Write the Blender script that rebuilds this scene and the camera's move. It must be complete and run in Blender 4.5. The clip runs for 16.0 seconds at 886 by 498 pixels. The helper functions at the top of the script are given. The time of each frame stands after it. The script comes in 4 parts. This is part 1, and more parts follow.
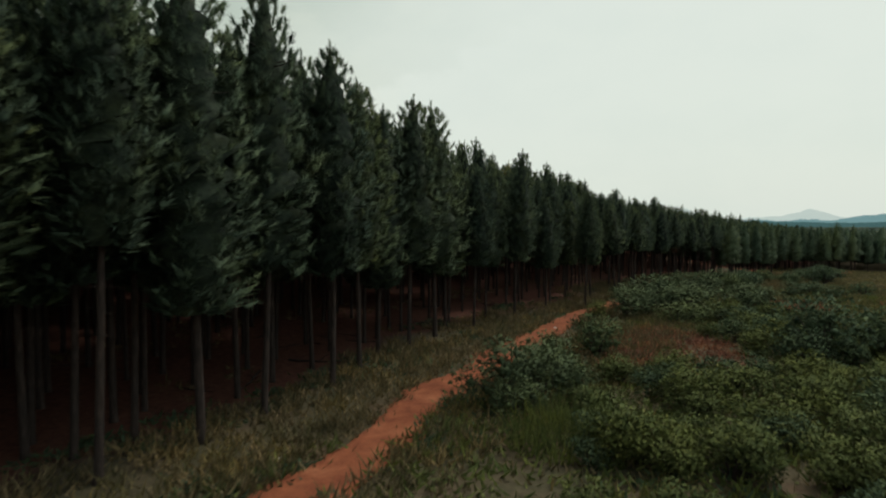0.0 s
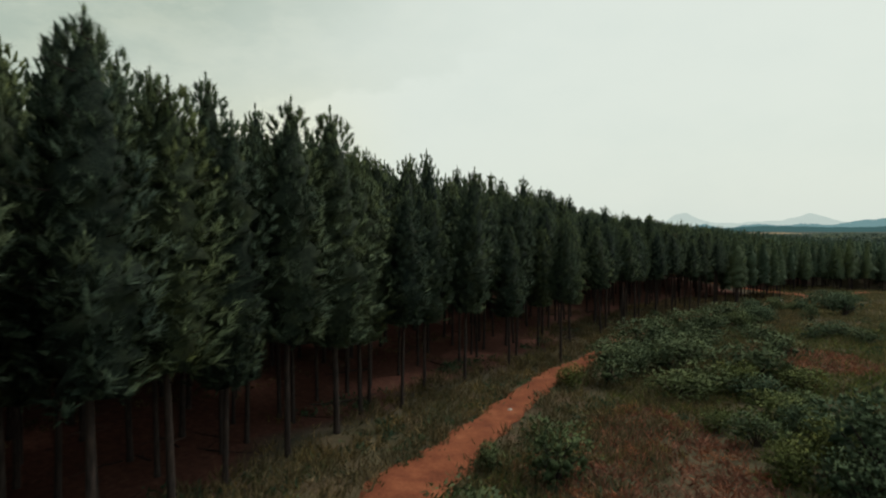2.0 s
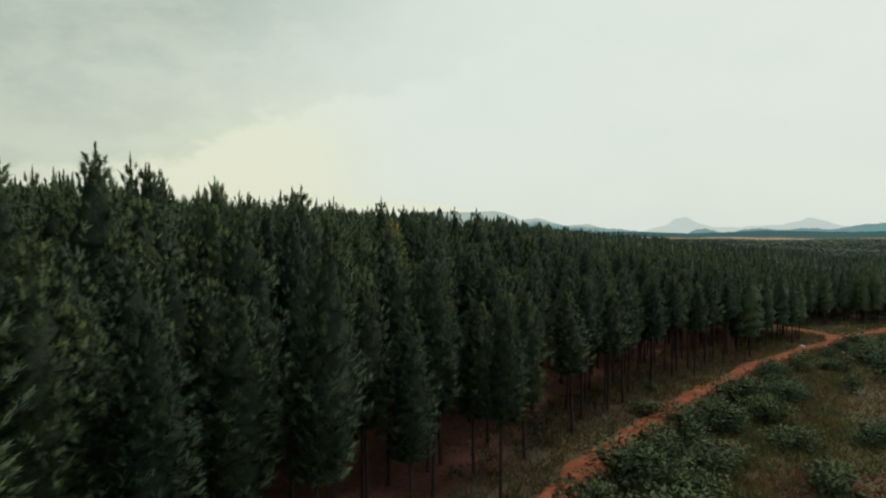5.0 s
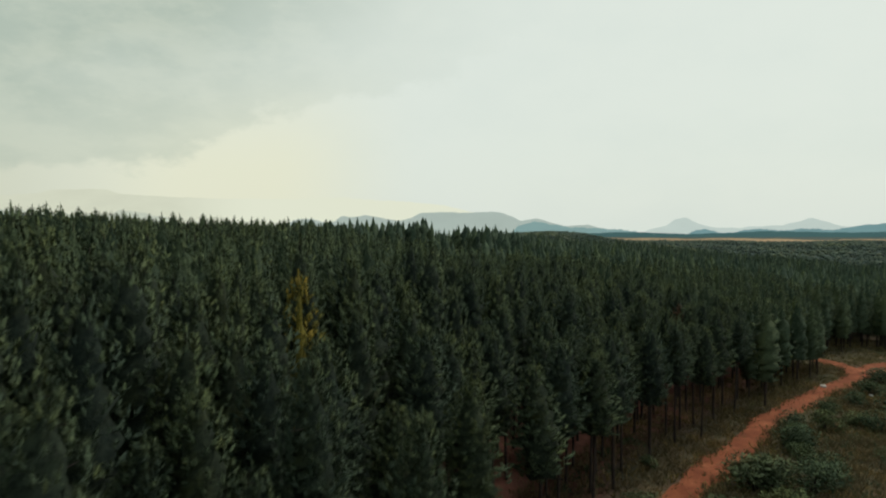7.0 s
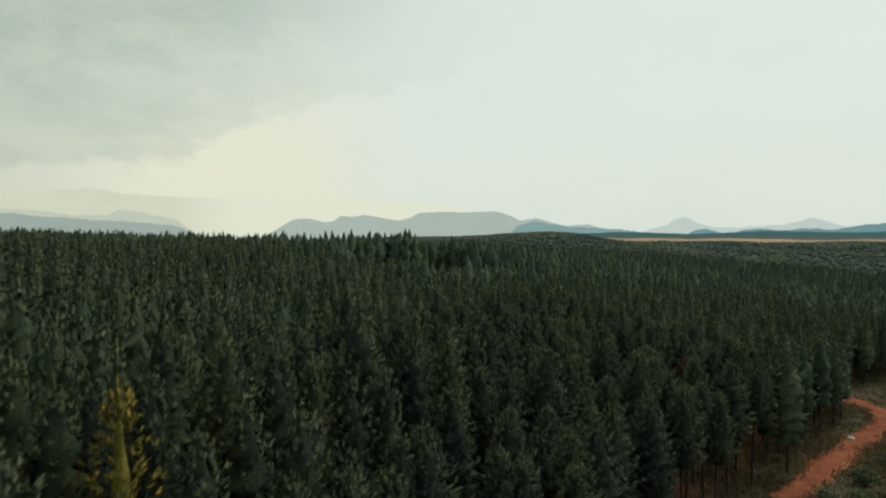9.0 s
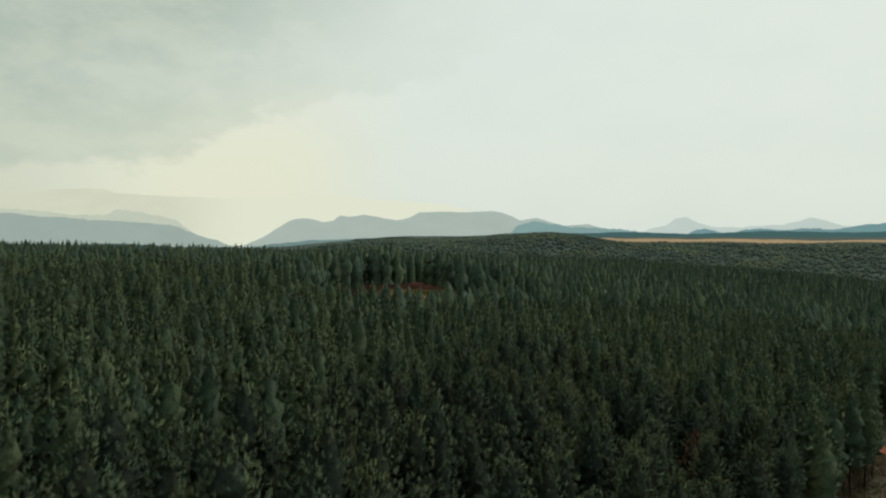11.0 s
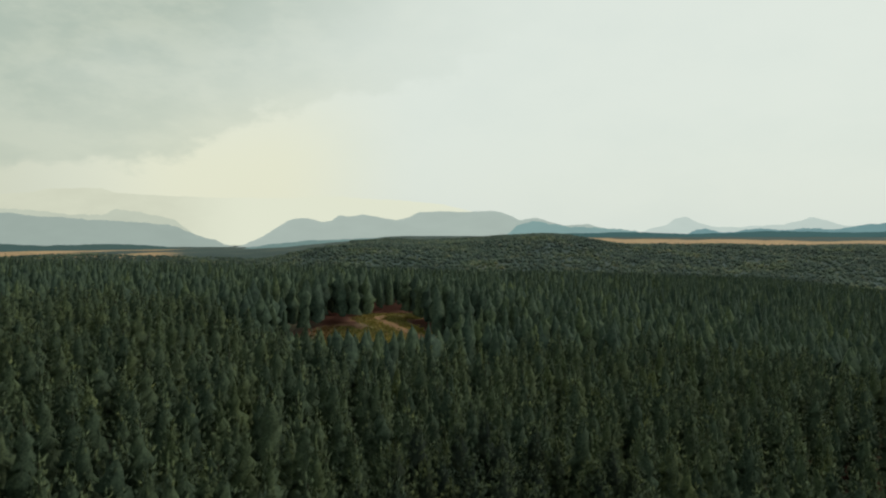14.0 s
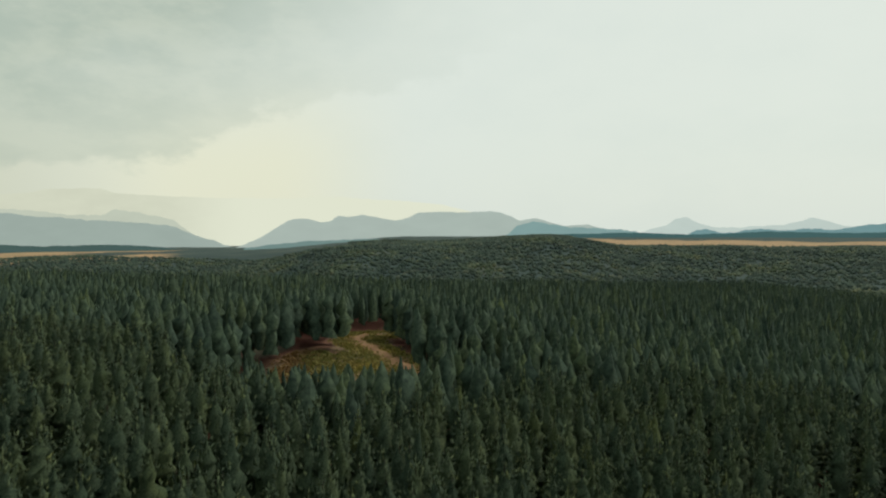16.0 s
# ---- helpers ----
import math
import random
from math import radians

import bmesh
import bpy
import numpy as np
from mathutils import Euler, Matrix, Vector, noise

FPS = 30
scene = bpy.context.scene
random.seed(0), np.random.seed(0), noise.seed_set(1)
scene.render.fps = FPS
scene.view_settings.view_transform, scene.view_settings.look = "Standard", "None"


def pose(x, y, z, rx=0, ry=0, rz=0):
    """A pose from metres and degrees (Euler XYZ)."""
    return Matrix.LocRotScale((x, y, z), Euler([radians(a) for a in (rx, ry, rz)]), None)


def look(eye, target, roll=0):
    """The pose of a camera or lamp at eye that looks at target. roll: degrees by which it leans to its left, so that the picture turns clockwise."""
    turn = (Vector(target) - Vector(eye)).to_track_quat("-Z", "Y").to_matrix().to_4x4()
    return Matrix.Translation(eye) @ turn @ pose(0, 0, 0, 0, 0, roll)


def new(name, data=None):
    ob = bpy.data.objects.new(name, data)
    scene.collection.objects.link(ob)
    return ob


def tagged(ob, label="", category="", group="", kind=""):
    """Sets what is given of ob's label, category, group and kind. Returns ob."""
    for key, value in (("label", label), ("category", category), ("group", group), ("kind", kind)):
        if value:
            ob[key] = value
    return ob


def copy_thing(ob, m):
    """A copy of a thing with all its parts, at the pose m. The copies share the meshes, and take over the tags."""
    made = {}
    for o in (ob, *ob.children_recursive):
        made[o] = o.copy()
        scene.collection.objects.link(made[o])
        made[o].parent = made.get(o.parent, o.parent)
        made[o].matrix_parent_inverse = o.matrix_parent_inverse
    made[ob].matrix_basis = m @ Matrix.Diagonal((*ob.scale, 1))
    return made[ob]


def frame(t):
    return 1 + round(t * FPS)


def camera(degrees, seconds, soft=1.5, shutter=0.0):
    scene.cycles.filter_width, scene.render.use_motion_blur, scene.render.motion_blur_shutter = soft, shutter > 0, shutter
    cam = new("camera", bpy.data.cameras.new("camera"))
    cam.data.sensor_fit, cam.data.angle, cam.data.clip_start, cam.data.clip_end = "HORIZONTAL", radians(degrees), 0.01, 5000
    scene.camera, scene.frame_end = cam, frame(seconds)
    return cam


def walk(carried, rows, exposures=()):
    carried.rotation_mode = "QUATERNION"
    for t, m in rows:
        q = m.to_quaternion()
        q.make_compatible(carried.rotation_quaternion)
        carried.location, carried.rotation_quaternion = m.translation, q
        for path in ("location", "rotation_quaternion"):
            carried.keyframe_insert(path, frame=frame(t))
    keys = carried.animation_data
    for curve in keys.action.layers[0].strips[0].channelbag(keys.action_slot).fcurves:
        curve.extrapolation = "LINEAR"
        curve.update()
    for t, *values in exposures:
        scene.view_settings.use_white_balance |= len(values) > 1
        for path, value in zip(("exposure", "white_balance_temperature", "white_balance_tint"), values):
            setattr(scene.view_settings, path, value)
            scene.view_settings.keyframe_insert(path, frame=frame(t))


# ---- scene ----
# ---- camera and walk ----
cam = camera(74.0, 16.0, soft=2.15, shutter=0.4)
# seconds, x, y, z, pitch
PATH = [
    (0, 0.00, 0.00, 8.50, -2.22),
    (0.5, 1.34, 3.18, 9.16, -2.13),
    (1, 2.65, 6.34, 9.83, -2.05),
    (1.5, 3.94, 9.48, 10.51, -1.94),
    (2, 5.20, 12.59, 11.20, -1.83),
    (2.5, 6.43, 15.67, 11.91, -1.72),
    (3, 7.64, 18.73, 12.62, -1.60),
    (3.5, 8.83, 21.77, 13.35, -1.54),
    (4, 9.99, 24.79, 14.10, -1.48),
    (5, 12.24, 30.75, 15.62, -1.46),
    (6, 14.41, 36.63, 17.20, -1.43),
    (7, 16.49, 42.41, 18.82, -1.45),
    (8, 18.50, 48.10, 20.48, -1.50),
    (9, 20.44, 53.70, 22.16, -1.52),
    (10, 22.31, 59.20, 23.87, -1.55),
    (11, 24.13, 64.60, 25.57, -1.58),
    (12, 25.89, 69.89, 27.26, -1.61),
    (13, 27.61, 75.07, 28.92, -1.64),
    (14, 29.30, 80.12, 30.53, -1.66),
    (15, 30.96, 85.05, 32.05, -1.66),
    (16, 32.59, 89.84, 33.48, -1.66),
]
walk(cam, [(t, pose(x, y, z, 90 + p, 0, 0)) for t, x, y, z, p in PATH])

# ---- world, sun ----
SUN_ELEV, SUN_AZ = radians(56), radians(50)  # azimuth clockwise from +y


def build_world():
    w = bpy.data.worlds.new("overcast_sky")
    scene.world = w
    w.use_nodes = True
    nt = w.node_tree
    nt.nodes.clear()
    N, L = nt.nodes.new, nt.links.new
    out, bg = N("ShaderNodeOutputWorld"), N("ShaderNodeBackground")
    bg.inputs["Strength"].default_value = 0.1
    L(bg.outputs[0], out.inputs[0])
    sky = N("ShaderNodeTexSky")
    sky.sky_type, sky.sun_disc = "NISHITA", False
    sky.sun_elevation, sky.sun_rotation = SUN_ELEV, SUN_AZ
    sky.dust_density, sky.air_density = 4.0, 1.5
    tc = N("ShaderNodeTexCoord")
    sep = N("ShaderNodeSeparateXYZ")
    L(tc.outputs["Generated"], sep.inputs[0])

    def math_node(op, a, b=None, clamp=False):
        m = N("ShaderNodeMath")
        m.operation, m.use_clamp = op, clamp
        for i, v in enumerate((a, b)):
            if v is None:
                continue
            if isinstance(v, (int, float)):
                m.inputs[i].default_value = v
            else:
                L(v, m.inputs[i])
        return m.outputs[0]

    def smooth(v, lo, hi):
        r = N("ShaderNodeMapRange")
        r.interpolation_type = "SMOOTHSTEP"
        r.inputs["From Min"].default_value, r.inputs["From Max"].default_value = lo, hi
        L(v, r.inputs["Value"])
        return r.outputs[0]

    def noise_node(scale, detail, stretch=(1, 1, 1), rough=0.5):
        mp = N("ShaderNodeMapping")
        mp.inputs["Scale"].default_value = stretch
        L(tc.outputs["Generated"], mp.inputs[0])
        n = N("ShaderNodeTexNoise")
        n.inputs["Scale"].default_value, n.inputs["Detail"].default_value = scale, detail
        n.inputs["Roughness"].default_value = rough
        L(mp.outputs[0], n.inputs["Vector"])
        return n.outputs["Fac"]

    def mix(f, a, b):
        m = N("ShaderNodeMix")
        m.data_type = "RGBA"
        if isinstance(f, (int, float)):
            m.inputs[0].default_value = f
        else:
            L(f, m.inputs[0])
        for i, v in ((6, a), (7, b)):
            if isinstance(v, tuple):
                m.inputs[i].default_value = (*v, 1)
            else:
                L(v, m.inputs[i])
        return m.outputs[2]

    x, y, z = sep.outputs
    front = math_node("MAXIMUM", y, 0.25)
    side, rise = math_node("DIVIDE", x, front), math_node("DIVIDE", z, front)
    # a grey bank in the west with a ragged underside that climbs towards the east, thin bright cloud beyond it
    coarse, crisp = noise_node(3.6, 6, (1, 1, 1.7), 0.55), noise_node(15.0, 7, (1, 1, 1.7), 0.62)
    ragged = math_node("ADD", math_node("MULTIPLY", math_node("SUBTRACT", coarse, 0.5), 0.26), math_node("MULTIPLY", math_node("SUBTRACT", crisp, 0.5), 0.06))
    under = math_node("ADD", 0.118, math_node("MULTIPLY", math_node("MAXIMUM", math_node("ADD", side, 0.47), 0.0), 0.36))
    depth = math_node("ADD", math_node("SUBTRACT", rise, under), ragged)
    fade = math_node("SUBTRACT", 1.0, smooth(side, -0.66, 0.26))
    grey = math_node("MULTIPLY", math_node("ADD", math_node("MULTIPLY", smooth(depth, -0.008, 0.018), 0.45), math_node("MULTIPLY", smooth(depth, 0.0, 0.30), 0.55)), fade)
    streak = noise_node(4.2, 7, (1, 1, 1.7), 0.6)
    wisp = noise_node(9.0, 8, (1, 1, 2.2), 0.62)
    light = mix(smooth(streak, 0.40, 0.72), (7.45, 8.1, 7.35), (7.2, 7.9, 7.2))
    low = math_node("MULTIPLY", smooth(math_node("MULTIPLY", side, -1.0), 0.02, 0.30), math_node("SUBTRACT", 1.0, smooth(rise, 0.10, 0.34)))
    low = math_node("MULTIPLY", low, math_node("SUBTRACT", 1.0, math_node("MULTIPLY", smooth(math_node("MULTIPLY", side, -1.0), 0.42, 0.78), 0.75)))
    warm = mix(math_node("MULTIPLY", low, 0.95), light, (8.0, 8.15, 6.35))
    haze = math_node("MULTIPLY", smooth(math_node("MULTIPLY", side, -1.0), 0.44, 0.80), math_node("SUBTRACT", 1.0, smooth(rise, 0.12, 0.4)))
    warm = mix(math_node("MULTIPLY", haze, 0.8), warm, (6.3, 6.6, 5.2))
    dark = mix(smooth(wisp, 0.36, 0.66), (4.55, 5.35, 4.5), (5.5, 6.15, 5.1))
    clouds = mix(math_node("MULTIPLY", grey, 1.25, True), warm, dark)
    # heavier overcast, unseen and away from the sun, added to dim south-facing sides
    clouds = mix(math_node("SUBTRACT", 1.0, smooth(y, -0.55, 0.25)), clouds, (5.0, 5.6, 5.3))
    L(mix(0.93, sky.outputs[0], clouds), bg.inputs["Color"])


build_world()
sun = new("sun", bpy.data.lights.new("sun", "SUN"))
sun.data.energy, sun.data.angle, sun.data.color = 2.0, radians(22), (1.0, 0.95, 0.84)
sun.matrix_world = look((300 * math.sin(SUN_AZ), 300 * math.cos(SUN_AZ), 300 * math.tan(SUN_ELEV)), (0, 0, 0))
scene.view_settings.exposure = 0.0


# ---- plan of the land ----
def step01(v):
    v = np.clip(v, 0, 1)
    return v * v * (3 - 2 * v)


EDGE_S = [-80, -20, 0, 13, 27, 40, 52, 62, 86, 101, 116, 142, 400]
EDGE_Q = [-6, -3, 0, 2.7, 6.6, 7.6, 6.6, 7.2, 7.6, 7.0, 5.0, 0, 0]


def along(x, y):
    """Plan coordinates of the plantation: s along its edge, q into the wood."""
    dx, dy = np.asarray(x, float) + 11.2, np.asarray(y, float) - 18.8
    return 0.6 * dx + 0.8 * dy, -0.8 * dx + 0.6 * dy


def edge_at(s):
    return np.interp(s, EDGE_S, EDGE_Q)


def wave(x, y, k, seed=0.0):
    return (np.sin(x * k + 1.3 * seed) * np.cos(y * k * 0.83 + 2.1 * seed) + 0.6 * np.sin(x * k * 1.9 - y * k * 1.4 + seed)
            + 0.35 * np.sin(x * k * 3.7 + y * k * 3.1 + 0.7 * seed)) / 1.6


def ground_z(x, y):
    x, y = np.asarray(x, float), np.asarray(y, float)
    s, q = along(x, y)
    near = 12.3 * step01(q / 110) - np.minimum(0.031 * np.clip(s - 62, 0, None), 6.0)
    near = near - 0.012 * np.clip(-q, 0, 150) - 21 * step01((y - 265) / 250) * (1 - 0.3 * step01((x - 90) / 160)) - 10 * step01((-q - 100) / 300)
    near = near + 0.16 * wave(x, y, 0.35) + 0.5 * wave(x, y, 0.06, 2) + 3.0 * np.exp(-((x - 14) / 26) ** 2 - ((y - 200) / 24) ** 2)
    r = np.hypot(x - 33, y - 90)
    u = np.where(y > 100, (x - 33) / np.maximum(y - 90, 10), np.sign(x - 33) * 3)
    u = np.clip(u, -3, 3)
    hill = step01((u + 0.36) / 0.28) * (1 - step01((u - 0.16) / 0.16))
    top = -20 + 20 * step01((u + 0.05) / 0.3) + 27 * hill + 3 * wave(x, y, 0.006, 1)
    top = top + (2 - 80 * step01((-u - 0.06) / 0.22) - top) * step01((r - 1750) / 1500)
    start = 640 + 160 * step01((u - 0.1) / 0.4) + 300 * step01((-u - 0.15) / 0.2)
    far = -46 + (top + 46) * step01((r - start) / 560) + 2.5 * wave(x, y, 0.012, 3)
    far = far + np.clip(r - 4200, 0, 700) * 0.0
    k = step01((r - 420) / 260)
    return near * (1 - k) + far * k


TRACK = [(-24, -16), (-14, 2), (-7.5, 13), (-3.6, 20.6), (-0.9, 28.5), (2.6, 35.2), (5.3, 40.6), (8.2, 47), (10.8, 52.3), (13.8, 57.6), (17.4, 63.6), (20.0, 67.3),
         (22.3, 70.9), (26.7, 76.3), (31.3, 82.5), (37.4, 89.2), (43.3, 95.6), (51.2, 105.0), (58.7, 112.6), (66.0, 119.2), (70.3, 123.2), (76, 127.6), (83.2, 134.3), (93.2, 142.0), (112, 153), (140, 164), (190, 182)]
SPUR = [(79, 131), (81.6, 136), (82, 140), (79.5, 147.5), (74, 160), (66, 172), (54, 183), (41, 191), (30, 199)]


def polyline_distance(x, y, pts):
    x, y = np.asarray(x, float), np.asarray(y, float)
    best = np.full(x.shape, 1e9)
    for (ax, ay), (bx, by) in zip(pts, pts[1:]):
        dx, dy = bx - ax, by - ay
        k = np.clip(((x - ax) * dx + (y - ay) * dy) / (dx * dx + dy * dy), 0, 1)
        best = np.minimum(best, np.hypot(x - ax - k * dx, y - ay - k * dy))
    return best


BREAK = [(0, 200), (-8, 208), (-24, 226), (-60, 262)]


def clearing(x, y):
    a = np.hypot((x - 15.5) / 11.0, (y - 189.5) / 10.5)
    b = polyline_distance(x, y, [(25, 196), (19.4, 204), (15.4, 211), (14, 219), (15.5, 227), (19, 232)]) / 4.8
    return np.minimum(a, b) + 0.12 * wave(x, y, 0.5, 4)


def wooded(x, y):
    """Where the planted pines stand."""
    s, q = along(x, y)
    block_a = (q > edge_at(s)) & (s < 150)
    block_b = (s > 158) & (q > -0.72 * (s - 162)) & (s >= 150)
    inside = block_a | block_b | ((s >= 150) & (q > 12))
    inside &= polyline_distance(x, y, SPUR) > 3.4
    inside &= polyline_distance(x, y, BREAK) > 3.8
    inside &= polyline_distance(x, y, TRACK) > 4.0
    inside &= clearing(x, y) > 1.0
    inside &= np.asarray(y) < 455 + 14 * wave(x, y, 0.02, 5) + 0.12 * np.asarray(x)
    return inside


def pine_height(x, y):
    s, q = along(x, y)
    front = np.interp(s, [-20, 10, 22, 33, 47, 58, 80, 142, 200], [19.4, 18.9, 17.3, 15.5, 13.8, 13.0, 12.8, 12.2, 12.0])
    inner = front + 2.9 * step01((q - edge_at(s) - 4.0) / 8) * step01((s - 20) / 22) * (1 - 0.5 * step01((s - 70) / 30))
    tall = inner + (10.8 - inner) * step01((q - 24) / 90) + 0.8 * step01((q - 110) / 80)
    # young trees on the near side of the clearing
    x, y = np.asarray(x, float), np.asarray(y, float)
    young = np.clip(12.4 + 0.24 * (181 - y) - ground_z(x, y), 2.2, None)
    near = step01((x + 3) / 8) * step01((36 - x) / 8) * (y < 188)
    return np.where(near > 0, np.minimum(tall, young * near + tall * (1 - near)), tall)


# ---- materials ----
def shader(name, rough=0.8, spec=0.25):
    m = bpy.data.materials.new(name)
    m.use_nodes = True
    nt = m.node_tree
    b = nt.nodes["Principled BSDF"]
    b.inputs["Roughness"].default_value = rough
    b.inputs["Specular IOR Level"].default_value = spec
    return m, nt, b


def add_noise(nt, scale, detail=4.0, coord="Object", rough=0.55, stretch=None):
    tc = nt.nodes.new("ShaderNodeTexCoord")
    n = nt.nodes.new("ShaderNodeTexNoise")
    n.inputs["Scale"].default_value, n.inputs["Detail"].default_value, n.inputs["Roughness"].default_value = scale, detail, rough
    if stretch:
        mp = nt.nodes.new("ShaderNodeMapping")
        mp.inputs["Scale"].default_value = stretch
        nt.links.new(tc.outputs[coord], mp.inputs[0])
        nt.links.new(mp.outputs[0], n.inputs["Vector"])
    else:
        nt.links.new(tc.outputs[coord], n.inputs["Vector"])
    return n.outputs["Fac"]


def add_ramp(nt, fac, stops):
    r = nt.nodes.new("ShaderNodeValToRGB")
    while len(r.color_ramp.elements) < len(stops):
        r.color_ramp.elements.new(0.5)
    for e, (p, c) in zip(r.color_ramp.elements, stops):
        e.position, e.color = p, (*c, 1)
    nt.links.new(fac, r.inputs[0])
    return r.outputs[0]


def add_mix(nt, fac, a, b, mode="MIX"):
    m = nt.nodes.new("ShaderNodeMix")
    m.data_type, m.blend_type = "RGBA", mode
    if isinstance(fac, (int, float)):
        m.inputs[0].default_value = fac
    else:
        nt.links.new(fac, m.inputs[0])
    for i, v in ((6, a), (7, b)):
        if isinstance(v, tuple):
            m.inputs[i].default_value = (*v, 1)
        else:
            nt.links.new(v, m.inputs[i])
    return m.outputs[2]


def add_bump(nt, b, fac, strength, dist):
    n = nt.nodes.new("ShaderNodeBump")
    n.inputs["Strength"].default_value, n.inputs["Distance"].default_value = strength, dist
    nt.links.new(fac, n.inputs["Height"])
    nt.links.new(n.outputs[0], b.inputs["Normal"])


def leaf_material(name, stops, tree_tint, rough=0.85, patch=0.3, through_light=0.2, grain=7.0, stretch=None, needly=False):
    """Foliage: varied blade by blade, plant by plant and in patches."""
    m, nt, b = shader(name, rough, 0.12)
    geo, info = nt.nodes.new("ShaderNodeNewGeometry"), nt.nodes.new("ShaderNodeObjectInfo")
    col = add_ramp(nt, geo.outputs["Random Per Island"], stops)
    tint = add_ramp(nt, info.outputs["Random"], tree_tint)
    col = add_mix(nt, 1.0, col, tint, "MULTIPLY")
    patches = add_ramp(nt, add_noise(nt, patch, 3.0, stretch=stretch), [(0.3, (0.72, 0.78, 0.80)), (0.5, (1.0, 1.0, 1.0)), (0.72, (1.35, 1.22, 0.85))])
    col = add_mix(nt, 1.0, col, patches, "MULTIPLY")
    streak = add_ramp(nt, add_noise(nt, grain, 2.0), [(0.34, (0.6, 0.63, 0.66)), (0.62, (1.24, 1.2, 1.14))])
    col = add_mix(nt, 1.0, col, streak, "MULTIPLY")
    nt.links.new(col, b.inputs["Base Color"])
    if needly:
        add_bump(nt, b, add_noise(nt, 11.0, 3.0, rough=0.65), 0.8, 0.12)
    tr, mx = nt.nodes.new("ShaderNodeBsdfTranslucent"), nt.nodes.new("ShaderNodeMixShader")
    nt.links.new(col, tr.inputs["Color"])
    mx.inputs[0].default_value = through_light
    out = nt.nodes["Material Output"]
    nt.links.new(b.outputs[0], mx.inputs[1])
    nt.links.new(tr.outputs[0], mx.inputs[2])
    nt.links.new(mx.outputs[0], out.inputs[0])
    return m


PLAIN = [(0.0, (0.85, 0.88, 0.9)), (0.5, (1.0, 1.0, 1.0)), (1.0, (1.2, 1.12, 0.9))]
PINE_TINT = [(0.0, (0.76, 0.80, 0.82)), (0.5, (1.0, 1.0, 0.96)), (1.0, (1.18, 1.12, 0.88))]
M_NEEDLE = leaf_material("pine_needles", [(0.0, (0.066, 0.098, 0.073)), (0.5, (0.080, 0.116, 0.081)), (1.0, (0.098, 0.136, 0.086))], PINE_TINT, grain=9.0, needly=True)
M_FRESH = leaf_material("fresh_pine_shoots", [(0.0, (0.096, 0.138, 0.086)), (0.6, (0.112, 0.154, 0.090)), (1.0, (0.132, 0.168, 0.092))], PINE_TINT, grain=9.0, needly=True)
M_NEEDLE_YELLOW = leaf_material("yellowing_pine_needles", [(0.0, (0.085, 0.10, 0.040)), (0.6, (0.15, 0.14, 0.038)), (1.0, (0.26, 0.20, 0.04))], PLAIN)
M_NEEDLE_DEAD = leaf_material("dead_brown_needles", [(0.0, (0.06, 0.04, 0.03)), (1.0, (0.16, 0.09, 0.05))], PLAIN)
M_CANOPY = leaf_material("pine_canopy", [(0.0, (0.053, 0.082, 0.056)), (0.5, (0.064, 0.096, 0.062)), (1.0, (0.088, 0.120, 0.070))], PLAIN, patch=0.3, stretch=(1, 1, 0.12), grain=6.0, needly=True)
M_FAR_CANOPY = leaf_material("distant_pine_canopy", [(0.0, (0.053, 0.082, 0.058)), (0.5, (0.064, 0.096, 0.064)), (1.0, (0.084, 0.118, 0.070))], PLAIN, patch=0.2, stretch=(1, 1, 0.12), grain=1.6)
M_BUSH = leaf_material("grey_green_leaves", [(0.0, (0.064, 0.090, 0.048)), (0.6, (0.080, 0.110, 0.056)), (1.0, (0.108, 0.136, 0.068))], PLAIN, patch=0.8)
M_BUSH_DARK = leaf_material("dark_green_leaves", [(0.0, (0.048, 0.076, 0.046)), (0.6, (0.066, 0.100, 0.056)), (1.0, (0.096, 0.132, 0.068))], PLAIN, patch=0.8)
M_BUSH_LIME = leaf_material("yellow_green_leaves", [(0.0, (0.062, 0.084, 0.030)), (0.6, (0.088, 0.112, 0.040)), (1.0, (0.128, 0.144, 0.052))], PLAIN, patch=0.6)
M_BRACKEN = leaf_material("dry_red_bracken", [(0.0, (0.120, 0.052, 0.036)), (0.6, (0.235, 0.098, 0.066)), (1.0, (0.370, 0.175, 0.120))], PLAIN, patch=0.5)
M_GRASS_DRY = leaf_material("dry_grass", [(0.0, (0.078, 0.066, 0.032)), (0.6, (0.150, 0.118, 0.062)), (1.0, (0.250, 0.185, 0.108))], PLAIN, patch=0.3)
M_GRASS_GREEN = leaf_material("green_grass", [(0.0, (0.060, 0.060, 0.030)), (0.6, (0.110, 0.102, 0.050)), (1.0, (0.190, 0.155, 0.078))], PLAIN, patch=0.3)
# needle green darkened: the shade deep inside a crown is put into the colour
M_INNER_SHADE = leaf_material("shaded_inner_needles", [(0.0, (0.032, 0.046, 0.036)), (1.0, (0.042, 0.060, 0.044))], PINE_TINT, patch=0.6, grain=4.0, needly=True)
# blue of the haze across the valley is mixed into this leaf colour
M_SCRUB = leaf_material("hazy_hillside_scrub", [(0.0, (0.040, 0.066, 0.064)), (0.55, (0.048, 0.076, 0.071)), (0.85, (0.060, 0.086, 0.075)), (1.0, (0.084, 0.104, 0.088))], PLAIN, patch=0.012, grain=0.05)


